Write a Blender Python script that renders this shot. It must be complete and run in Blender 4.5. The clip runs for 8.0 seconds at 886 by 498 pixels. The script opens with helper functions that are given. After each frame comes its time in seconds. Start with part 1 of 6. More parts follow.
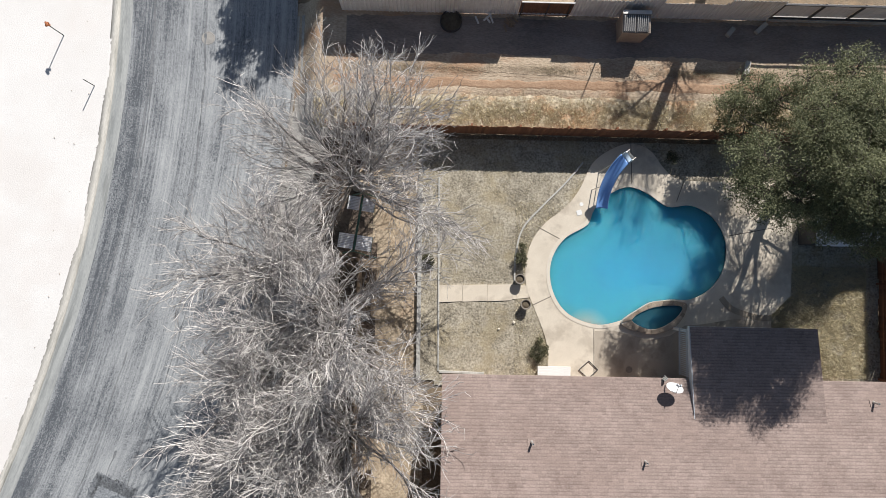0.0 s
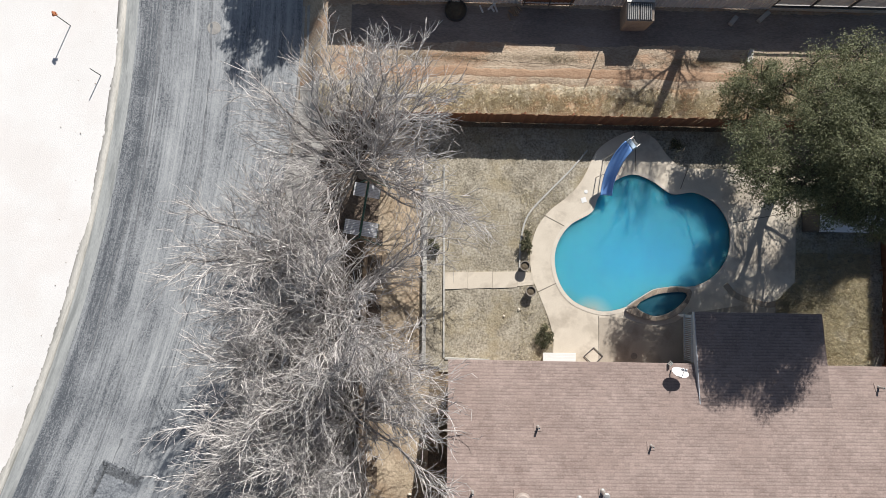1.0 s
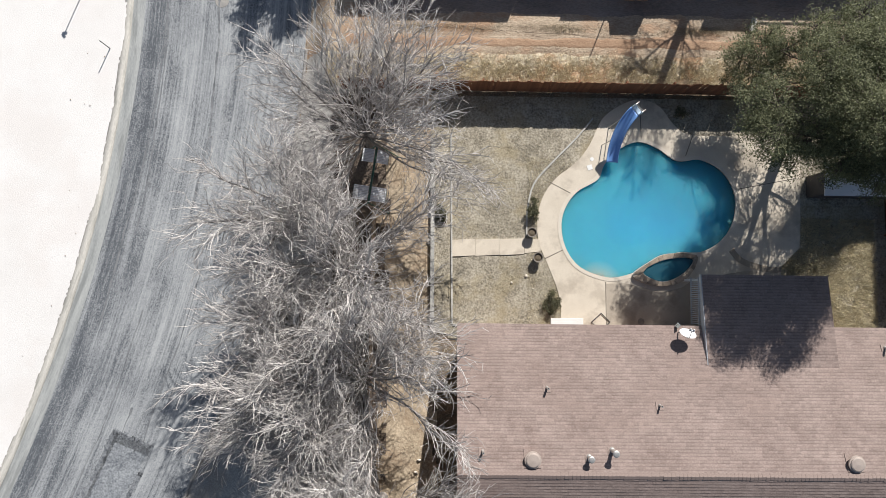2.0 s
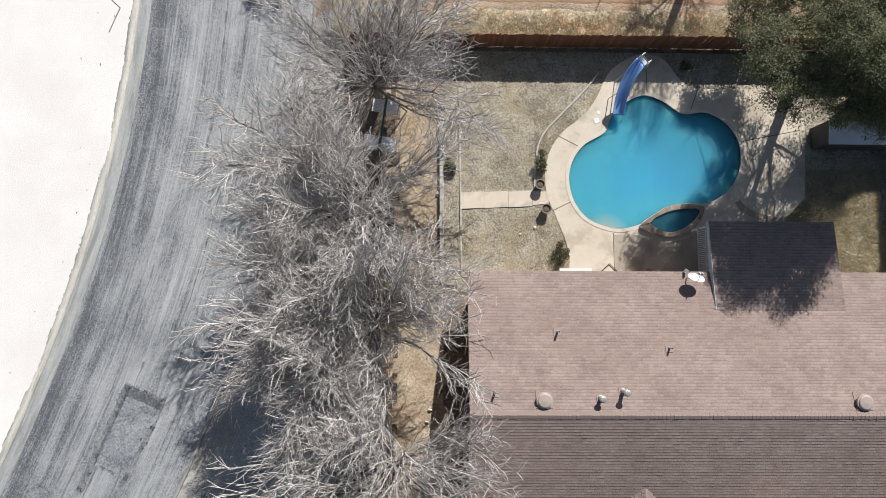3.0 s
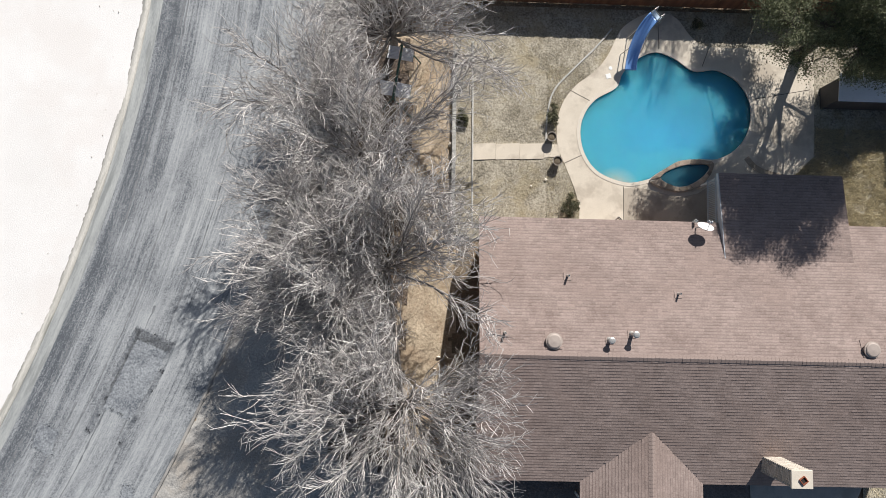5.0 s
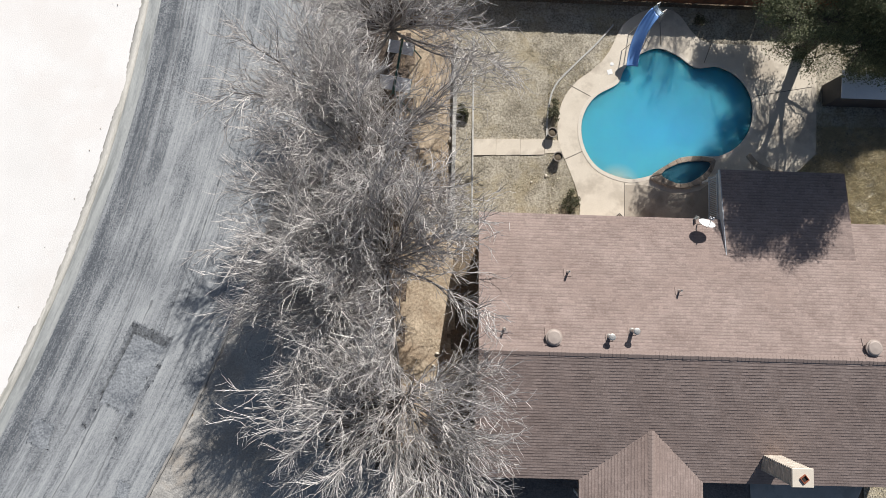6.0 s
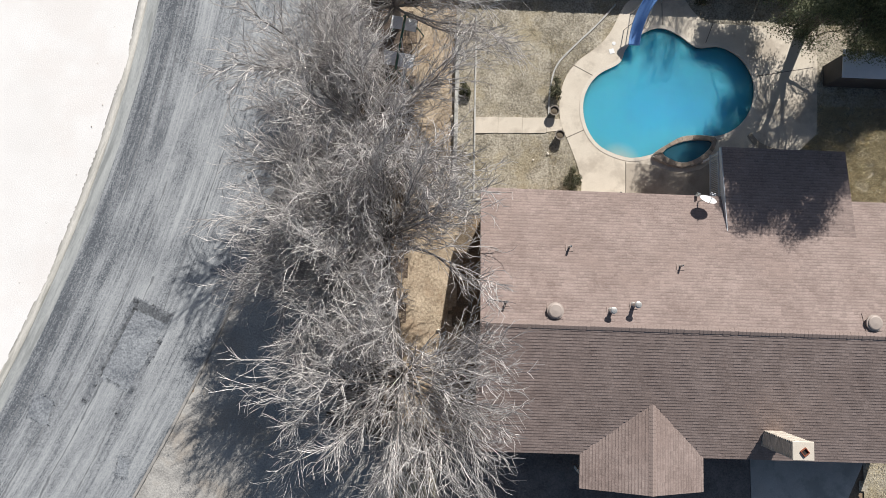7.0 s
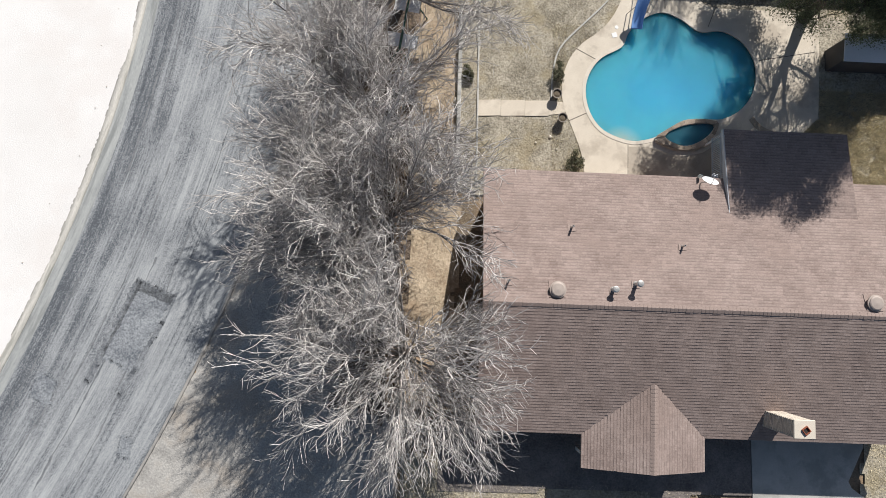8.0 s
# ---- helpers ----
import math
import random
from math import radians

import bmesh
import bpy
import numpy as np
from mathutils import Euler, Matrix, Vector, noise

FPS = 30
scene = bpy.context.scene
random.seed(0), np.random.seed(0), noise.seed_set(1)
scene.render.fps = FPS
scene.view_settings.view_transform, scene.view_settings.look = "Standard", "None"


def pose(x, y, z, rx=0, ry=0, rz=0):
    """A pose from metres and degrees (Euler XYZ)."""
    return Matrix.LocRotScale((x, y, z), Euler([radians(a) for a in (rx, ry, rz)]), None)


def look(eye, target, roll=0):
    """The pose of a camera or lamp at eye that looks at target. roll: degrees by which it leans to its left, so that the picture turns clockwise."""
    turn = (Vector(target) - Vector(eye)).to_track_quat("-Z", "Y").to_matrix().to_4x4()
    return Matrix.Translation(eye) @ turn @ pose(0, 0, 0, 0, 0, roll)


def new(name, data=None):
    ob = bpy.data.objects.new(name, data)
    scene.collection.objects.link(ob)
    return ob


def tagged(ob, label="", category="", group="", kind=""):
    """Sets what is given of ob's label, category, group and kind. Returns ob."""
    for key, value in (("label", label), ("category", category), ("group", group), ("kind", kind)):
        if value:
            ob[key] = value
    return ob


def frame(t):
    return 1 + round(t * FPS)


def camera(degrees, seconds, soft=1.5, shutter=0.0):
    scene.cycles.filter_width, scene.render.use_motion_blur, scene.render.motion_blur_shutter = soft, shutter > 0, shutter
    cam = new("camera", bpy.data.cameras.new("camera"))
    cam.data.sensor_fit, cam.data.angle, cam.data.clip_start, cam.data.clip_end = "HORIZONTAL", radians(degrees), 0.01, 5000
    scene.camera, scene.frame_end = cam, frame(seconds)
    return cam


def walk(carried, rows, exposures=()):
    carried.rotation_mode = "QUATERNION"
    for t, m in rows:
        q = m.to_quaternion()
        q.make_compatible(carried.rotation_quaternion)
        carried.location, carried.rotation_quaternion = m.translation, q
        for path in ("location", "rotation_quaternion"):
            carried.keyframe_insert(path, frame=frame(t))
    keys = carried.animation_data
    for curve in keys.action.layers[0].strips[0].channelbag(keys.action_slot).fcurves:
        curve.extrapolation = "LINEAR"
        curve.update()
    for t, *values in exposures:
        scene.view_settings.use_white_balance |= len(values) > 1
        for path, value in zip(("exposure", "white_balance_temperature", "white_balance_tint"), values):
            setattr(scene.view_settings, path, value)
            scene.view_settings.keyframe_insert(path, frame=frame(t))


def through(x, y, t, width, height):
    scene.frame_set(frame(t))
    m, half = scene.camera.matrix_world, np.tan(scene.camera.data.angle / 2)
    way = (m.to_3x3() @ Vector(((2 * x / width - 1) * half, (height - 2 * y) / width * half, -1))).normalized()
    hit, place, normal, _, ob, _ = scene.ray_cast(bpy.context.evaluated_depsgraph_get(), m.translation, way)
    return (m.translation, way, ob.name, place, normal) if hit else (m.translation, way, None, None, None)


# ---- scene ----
cam = camera(74.3, 8.0, soft=0.8)
PATH = [
    (0, (-0.019, 1.83, 29.591), (0.004, 1.944, 27.594), 12.6),
    (0.5, (-0.129, 1.495, 29.621), (-0.105, 1.614, 27.625), 12.5),
    (1, (-0.271, 1.016, 29.655), (-0.248, 1.141, 27.659), 11.5),
    (1.5, (-0.429, 0.2, 29.688), (-0.407, 0.334, 27.693), 10.3),
    (3, (-1.194, -3.567, 29.783), (-1.164, -3.411, 27.79), 11.2),
    (3.5, (-1.436, -4.889, 29.773), (-1.406, -4.725, 27.78), 10.9),
    (4, (-1.601, -5.927, 29.8), (-1.574, -5.757, 27.807), 9.6),
    (4.5, (-1.697, -6.341, 29.83), (-1.669, -6.168, 27.838), 10.3),
    (6, (-1.67, -6.651, 29.582), (-1.64, -6.476, 27.59), 11.5),
    (6.5, (-1.718, -7.2, 29.52), (-1.686, -7.022, 27.528), 12.3),
    (7, (-1.785, -7.902, 29.506), (-1.75, -7.721, 27.515), 13.0),
    (7.5, (-1.832, -8.526, 29.502), (-1.796, -8.344, 27.51), 13.2),
    (8, (-1.908, -8.894, 29.484), (-1.871, -8.709, 27.493), 13.6),
]
walk(cam, [(t, look(eye, target, roll)) for t, eye, target, roll in PATH], exposures=[(0, 0.1), (8, 0.1)])


# ---- light: low winter sun with a clear sky ----
SUN_ELEV = radians(33.5)
SUN_DIR = Vector((0.36 * math.cos(SUN_ELEV), 0.933 * math.cos(SUN_ELEV), math.sin(SUN_ELEV))).normalized()
sun_data = bpy.data.lights.new("sun", "SUN")
sun_data.energy, sun_data.angle, sun_data.color = 6.0, radians(0.53), (1.0, 0.96, 0.915)
sun = new("sun", sun_data)
sun.matrix_world = look(SUN_DIR * 60, (0, 0, 0))
world = bpy.data.worlds.new("sky")
scene.world = world
world.use_nodes = True
wn = world.node_tree.nodes
sky = wn.new("ShaderNodeTexSky")
sky.sky_type, sky.sun_disc = "NISHITA", False
sky.sun_elevation, sky.sun_rotation = SUN_ELEV, math.atan2(SUN_DIR.x, SUN_DIR.y)
wn["Background"].inputs[1].default_value = 0.058
world.node_tree.links.new(sky.outputs[0], wn["Background"].inputs[0])


# ---- materials ----
def mat(name, dark, light, scale=3.0, fine=40.0, rough=0.85, bump=0.3, depth=0.02, metal=0.0, spread=0.5, stretch=(1, 1, 1),
        island=0.0, each=0.0, uv=False, stain=None, stain_scale=0.35, stain_amount=0.5, stain_edge=(0.5, 0.62), contrast=0.5, through=0.0):
    """A surface of two colours mixed by a coarse and a fine noise, with relief, stains and, if wanted, a tone of its own for each piece."""
    m = bpy.data.materials.new(name)
    m.use_nodes = True
    nt = m.node_tree
    n, link = nt.nodes, nt.links.new
    bsdf = n["Principled BSDF"]
    co = n.new("ShaderNodeTexCoord")
    mp = n.new("ShaderNodeMapping")
    mp.inputs["Scale"].default_value = stretch
    link(co.outputs["UV" if uv else "Object"], mp.inputs[0])

    def noise_at(s, detail=5.0, r=0.6, coords=mp):
        t = n.new("ShaderNodeTexNoise")
        t.inputs["Scale"].default_value, t.inputs["Detail"].default_value, t.inputs["Roughness"].default_value = s, detail, r
        link(coords.outputs[0], t.inputs["Vector"])
        return t.outputs["Fac"]

    def sums(a, ka, b, kb, off):
        x = n.new("ShaderNodeMath"); x.operation = "MULTIPLY_ADD"
        link(a, x.inputs[0]); x.inputs[1].default_value = ka; x.inputs[2].default_value = off
        y = n.new("ShaderNodeMath"); y.operation = "MULTIPLY_ADD"; y.use_clamp = True
        link(b, y.inputs[0]); y.inputs[1].default_value = kb; link(x.outputs[0], y.inputs[2])
        return y.outputs[0]

    coarse, grain = noise_at(scale), noise_at(fine, 3.0)
    k = 1.0 + contrast * 3
    fac = sums(coarse, k * (1 - spread), grain, k * spread, 0.5 - k * 0.5)
    mix = n.new("ShaderNodeMix"); mix.data_type = "RGBA"
    mix.inputs["A"].default_value, mix.inputs["B"].default_value = (*dark, 1), (*light, 1)
    link(fac, mix.inputs["Factor"])
    col = mix.outputs["Result"]
    if stain:
        ramp = n.new("ShaderNodeMapRange")
        ramp.inputs["From Min"].default_value, ramp.inputs["From Max"].default_value = stain_edge
        ramp.inputs["To Max"].default_value = stain_amount
        link(noise_at(stain_scale, 6.0, 0.65), ramp.inputs["Value"])
        s = n.new("ShaderNodeMix"); s.data_type = "RGBA"
        link(ramp.outputs[0], s.inputs["Factor"]); link(col, s.inputs["A"]); s.inputs["B"].default_value = (*stain, 1)
        col = s.outputs["Result"]
    for amount, node, out in ((island, "ShaderNodeNewGeometry", "Random Per Island"), (each, "ShaderNodeObjectInfo", "Random")):
        if amount:
            src = n.new(node)
            rng = n.new("ShaderNodeMapRange")
            rng.inputs["To Min"].default_value, rng.inputs["To Max"].default_value = 1 - amount, 1 + amount
            link(src.outputs[out], rng.inputs["Value"])
            hsv = n.new("ShaderNodeHueSaturation")
            link(rng.outputs[0], hsv.inputs["Value"]); link(col, hsv.inputs["Color"])
            col = hsv.outputs["Color"]
    link(col, bsdf.inputs["Base Color"])
    bsdf.inputs["Roughness"].default_value, bsdf.inputs["Metallic"].default_value = rough, metal
    if through:
        tr, sh = n.new("ShaderNodeBsdfTranslucent"), n.new("ShaderNodeMixShader")
        link(col, tr.inputs["Color"]); sh.inputs[0].default_value = through
        link(bsdf.outputs[0], sh.inputs[1]); link(tr.outputs[0], sh.inputs[2]); link(sh.outputs[0], n["Material Output"].inputs[0])
    if bump:
        b = n.new("ShaderNodeBump")
        b.inputs["Strength"].default_value, b.inputs["Distance"].default_value = bump, depth
        link(fac, b.inputs["Height"]); link(b.outputs[0], bsdf.inputs["Normal"])
    return m


def tint(r, g, b):
    """sRGB 0-255 to linear."""
    return tuple(((v / 255 + 0.055) / 1.055) ** 2.4 if v > 10 else v / 255 / 12.92 for v in (r, g, b))


M_SOIL = mat("soil", (0.10, 0.075, 0.052), (0.30, 0.235, 0.165), 0.6, 14, 0.95, 0.6, 0.05, stain=(0.36, 0.25, 0.15), stain_scale=0.5, stain_amount=0.6)
M_VERGE = mat("leaf_litter", (0.26, 0.25, 0.235), (0.56, 0.54, 0.50), 0.9, 11, 0.95, 0.4, 0.03, contrast=0.7, stain=(0.27, 0.22, 0.17), stain_scale=0.45, stain_amount=0.5)
M_LITTER = mat("shaded_brown_litter", (0.045, 0.034, 0.028), (0.20, 0.155, 0.12), 1.4, 9, 0.95, 0.7, 0.06, contrast=0.9, stain=(0.22, 0.165, 0.11), stain_scale=0.6, stain_amount=0.5)
M_TAN = mat("tan_dirt", (0.26, 0.20, 0.14), (0.62, 0.51, 0.375), 0.8, 8, 0.95, 0.4, 0.04, contrast=0.8, stain=(0.33, 0.225, 0.14), stain_scale=0.7, stain_amount=0.45)
M_ALLEY = mat("alley_dirt", (0.28, 0.21, 0.15), (0.58, 0.475, 0.355), 0.6, 12, 0.95, 0.45, 0.04, stretch=(0.55, 1.1, 1), contrast=0.8, stain=(0.40, 0.24, 0.145), stain_scale=0.55, stain_amount=0.7)
M_SAND = mat("caliche_sand", (0.72, 0.70, 0.672), (0.84, 0.825, 0.805), 0.3, 22, 0.95, 0.3, 0.03, stain=(0.74, 0.70, 0.665), stain_scale=0.22, stain_amount=0.5)
M_LAWN = mat("dry_lawn", (0.165, 0.145, 0.108), (0.53, 0.48, 0.385), 1.1, 10, 0.95, 0.35, 0.03, spread=0.6, contrast=0.95, stain=(0.36, 0.30, 0.185), stain_scale=0.5, stain_amount=0.55)
M_STRAW = mat("straw_ground", (0.20, 0.155, 0.10), (0.70, 0.62, 0.47), 1.1, 7, 0.95, 0.45, 0.04, contrast=0.9, stain=(0.48, 0.27, 0.14), stain_scale=0.45, stain_amount=0.7)
M_BLADE = mat("dry_grass", (0.44, 0.385, 0.25), (0.80, 0.725, 0.54), 0.8, 4, 0.9, 0, island=0.22)
M_RUT = mat("red_dirt", (0.27, 0.165, 0.10), (0.46, 0.32, 0.215), 0.8, 14, 0.95, 0.4, 0.03, stretch=(0.6, 1.2, 1), contrast=0.7)
M_BLADE_GREY = mat("grey_grass", (0.28, 0.24, 0.165), (0.58, 0.52, 0.385), 0.8, 4, 0.9, 0, island=0.22)
M_DUST = mat("dusty_gutter", (0.26, 0.25, 0.235), (0.46, 0.435, 0.40), 0.7, 24, 0.95, 0.3, 0.02, stain=(0.20, 0.20, 0.195), stain_scale=0.6, stain_amount=0.6)
M_PATCH = mat("asphalt_patch", (0.11, 0.122, 0.14), (0.36, 0.38, 0.395), 1.2, 12, 0.92, 0.4, 0.01, spread=0.65, contrast=0.9)
M_TAR = mat("tar_seal", (0.07, 0.078, 0.09), (0.30, 0.315, 0.33), 1.8, 12, 0.9, 0.4, 0.01, spread=0.55, contrast=0.9)
M_CRACK = mat("asphalt_filler", (0.10, 0.108, 0.118), (0.26, 0.27, 0.28), 1.6, 14, 0.9, 0.2, 0.01, contrast=0.9)
M_CONC = mat("kerb_concrete", (0.36, 0.355, 0.33), (0.58, 0.565, 0.525), 0.8, 24, 0.9, 0.25, 0.01, stain=(0.27, 0.27, 0.25), stain_scale=0.7, stain_amount=0.6)
M_KERB = mat("dusty_kerb", (0.42, 0.41, 0.37), (0.72, 0.69, 0.63), 1.6, 12, 0.92, 0.25, 0.01, uv=True, stretch=(3, 0.35, 1), contrast=0.7, stain=(0.26, 0.26, 0.23), stain_scale=0.9, stain_amount=0.6)
M_GUTTER = mat("gutter_concrete", (0.27, 0.285, 0.285), (0.47, 0.48, 0.465), 1.2, 14, 0.92, 0.25, 0.01, uv=True, stretch=(3, 0.3, 1), contrast=0.8, stain=(0.19, 0.20, 0.195), stain_scale=0.8, stain_amount=0.6)
M_ALLEYSHADE = mat("alley_shade_dirt", (0.17, 0.142, 0.125), (0.36, 0.305, 0.265), 0.8, 16, 0.95, 0.4, 0.03, stretch=(0.4, 1.3, 1), contrast=0.7)
M_FRONTSHADE = mat("house_shade_ground", (0.11, 0.098, 0.092), (0.27, 0.24, 0.22), 1.0, 12, 0.95, 0.5, 0.03, contrast=0.8)
M_DECK = mat("deck_concrete", (0.52, 0.455, 0.365), (0.73, 0.66, 0.55), 0.7, 30, 0.88, 0.15, 0.01, stain=(0.36, 0.305, 0.24), stain_scale=0.55, stain_amount=0.6)
M_PATIO = mat("shaded_patio_concrete", (0.35, 0.30, 0.24), (0.50, 0.44, 0.36), 0.8, 28, 0.88, 0.15, 0.01, stain=(0.22, 0.19, 0.15), stain_scale=0.6, stain_amount=0.6)
M_JOINT = mat("joint_filler", (0.07, 0.06, 0.05), (0.14, 0.12, 0.10), 4, 40, 0.9, 0)
M_BED = mat("bed_soil", (0.26, 0.215, 0.165), (0.40, 0.345, 0.275), 2, 20, 0.95, 0.5, 0.02)
M_STONE = mat("flagstone", (0.20, 0.16, 0.125), (0.42, 0.34, 0.26), 2.5, 18, 0.85, 0.5, 0.02, each=0.3)
M_PLASTER = mat("pool_plaster", (0.10, 0.42, 0.56), (0.20, 0.56, 0.68), 0.25, 10, 0.8, 0.1, 0.01, stain=(0.62, 0.66, 0.58), stain_scale=0.22, stain_amount=0.35)
M_SPA = mat("spa_plaster", (0.05, 0.17, 0.26), (0.10, 0.25, 0.34), 0.8, 12, 0.8, 0.1, 0.01)
M_COPING = mat("coping", (0.55, 0.49, 0.41), (0.72, 0.66, 0.56), 1.5, 30, 0.85, 0.2, 0.01)
M_SHINGLE = mat("asphalt_shingle", (0.212, 0.160, 0.140), (0.370, 0.297, 0.267), 0.8, 16, 0.95, 0.4, 0.006, spread=0.55, contrast=0.75, island=0.09, stain=(0.21, 0.148, 0.122), stain_scale=0.4, stain_amount=0.35)
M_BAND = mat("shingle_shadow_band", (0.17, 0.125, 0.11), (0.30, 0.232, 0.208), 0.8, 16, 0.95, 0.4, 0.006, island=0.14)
M_FASCIA = mat("painted_fascia", (0.40, 0.42, 0.45), (0.56, 0.58, 0.60), 2, 30, 0.6, 0.1, 0.005)
M_WHITE = mat("white_paint", (0.70, 0.70, 0.68), (0.82, 0.82, 0.80), 2, 30, 0.55, 0.05, 0.005)
M_BRICK = mat("house_brick", (0.20, 0.13, 0.10), (0.36, 0.25, 0.19), 3, 30, 0.9, 0.3, 0.01, each=0.25)
M_MORTAR = mat("mortar", (0.38, 0.35, 0.31), (0.52, 0.49, 0.44), 5, 50, 0.95, 0.3, 0.01)
M_CHIM = mat("pale_brick", (0.42, 0.37, 0.31), (0.66, 0.60, 0.52), 3, 40, 0.9, 0.4, 0.01, each=0.22)
M_CLAY = mat("flue_clay", (0.20, 0.055, 0.03), (0.33, 0.105, 0.055), 6, 40, 0.85, 0.2, 0.005)
M_SOOT = mat("soot", (0.015, 0.013, 0.012), (0.05, 0.04, 0.035), 6, 40, 0.95, 0)
M_FENCE = mat("fence_wood", (0.15, 0.062, 0.032), (0.30, 0.14, 0.075), 1.2, 16, 0.85, 0.35, 0.008, stretch=(6, 6, 0.8), each=0.25)
M_GREYWOOD = mat("weathered_wood", (0.17, 0.125, 0.085), (0.36, 0.27, 0.19), 1.2, 16, 0.9, 0.35, 0.008, stretch=(6, 6, 0.8), each=0.25)
M_METAL = mat("white_ribbed_sheet", (0.62, 0.62, 0.61), (0.78, 0.78, 0.77), 0.9, 30, 0.5, 0.1, 0.005, stain=(0.45, 0.42, 0.40), stain_scale=0.6, stain_amount=0.4)
M_RUST = mat("rusty_sheet", (0.10, 0.05, 0.03), (0.24, 0.13, 0.08), 1.5, 25, 0.8, 0.3, 0.01)
M_STEEL = mat("dark_steel", (0.045, 0.045, 0.05), (0.11, 0.11, 0.115), 3, 40, 0.5, 0.1, 0.003, metal=0.5)
M_VENTSTEEL = mat("vent_steel", (0.42, 0.41, 0.39), (0.66, 0.65, 0.62), 4, 40, 0.45, 0.1, 0.003, metal=0.6)
M_VENTBROWN = mat("vent_paint", (0.33, 0.275, 0.24), (0.47, 0.40, 0.355), 4, 40, 0.6, 0.1, 0.003)
M_BLUE = mat("slide_fibreglass", (0.15, 0.34, 0.76), (0.28, 0.48, 0.86), 0.9, 12, 0.32, 0.05, 0.003, stain=(0.28, 0.42, 0.72), stain_scale=1.1, stain_amount=0.5)
M_PALEBLUE = mat("slide_gelcoat", (0.45, 0.60, 0.78), (0.66, 0.78, 0.88), 2, 20, 0.35, 0.05, 0.003)
M_TERRA = mat("pot_concrete", (0.16, 0.14, 0.12), (0.32, 0.29, 0.25), 4, 40, 0.9, 0.3, 0.005)
M_POTSOIL = mat("pot_soil", (0.06, 0.045, 0.03), (0.20, 0.16, 0.11), 6, 40, 0.95, 0.5, 0.02)
M_BARK = mat("grey_bark", (0.18, 0.16, 0.145), (0.42, 0.385, 0.355), 3, 14, 0.9, 0.4, 0.01, stretch=(1, 1, 0.4), contrast=0.8)
M_TWIG = mat("pale_twig", (0.27, 0.25, 0.236), (0.66, 0.63, 0.605), 0.5, 8, 0.85, 0, island=0.42)
M_OAKBARK = mat("oak_bark", (0.06, 0.05, 0.04), (0.16, 0.13, 0.105), 3, 25, 0.95, 0.5, 0.02)
M_LEAF = mat("oak_leaf", (0.075, 0.088, 0.04), (0.26, 0.272, 0.15), 0.9, 6, 0.7, 0, island=0.5, through=0.32)
M_SHRUB = mat("shrub_leaf", (0.035, 0.038, 0.018), (0.11, 0.105, 0.05), 2, 10, 0.75, 0, island=0.4)
M_CANOPY = mat("awning_sheet", (0.74, 0.74, 0.76), (0.85, 0.85, 0.87), 2, 20, 0.5, 0.05, 0.003)
M_GREEN = mat("green_pole", (0.015, 0.06, 0.05), (0.04, 0.12, 0.09), 3, 30, 0.5, 0.05, 0.003)
M_ORANGE = mat("orange_marker", (0.32, 0.10, 0.04), (0.45, 0.17, 0.07), 6, 30, 0.7, 0.05, 0.003)
M_DISH = mat("dish_white", (0.78, 0.78, 0.78), (0.86, 0.86, 0.86), 3, 30, 0.4, 0.02, 0.002)
M_BIN = mat("bin_steel", (0.24, 0.19, 0.15), (0.42, 0.35, 0.29), 1.5, 25, 0.7, 0.15, 0.005)
M_SHED = mat("shed_shingle", (0.055, 0.052, 0.05), (0.12, 0.115, 0.11), 1, 40, 0.95, 0.4, 0.006, island=0.2)


def glassy(name, colour, bump):
    m = bpy.data.materials.new(name)
    m.use_nodes = True
    n, link = m.node_tree.nodes, m.node_tree.links.new
    b = n["Principled BSDF"]
    b.inputs["Base Color"].default_value = (*colour, 1)
    b.inputs["Transmission Weight"].default_value, b.inputs["IOR"].default_value, b.inputs["Roughness"].default_value = 1.0, 1.333, 0.03
    t, bp = n.new("ShaderNodeTexNoise"), n.new("ShaderNodeBump")
    t.inputs["Scale"].default_value, t.inputs["Detail"].default_value = 1.6, 3
    bp.inputs["Strength"].default_value, bp.inputs["Distance"].default_value = bump, 0.03
    link(t.outputs["Fac"], bp.inputs["Height"]); link(bp.outputs[0], b.inputs["Normal"])
    return m


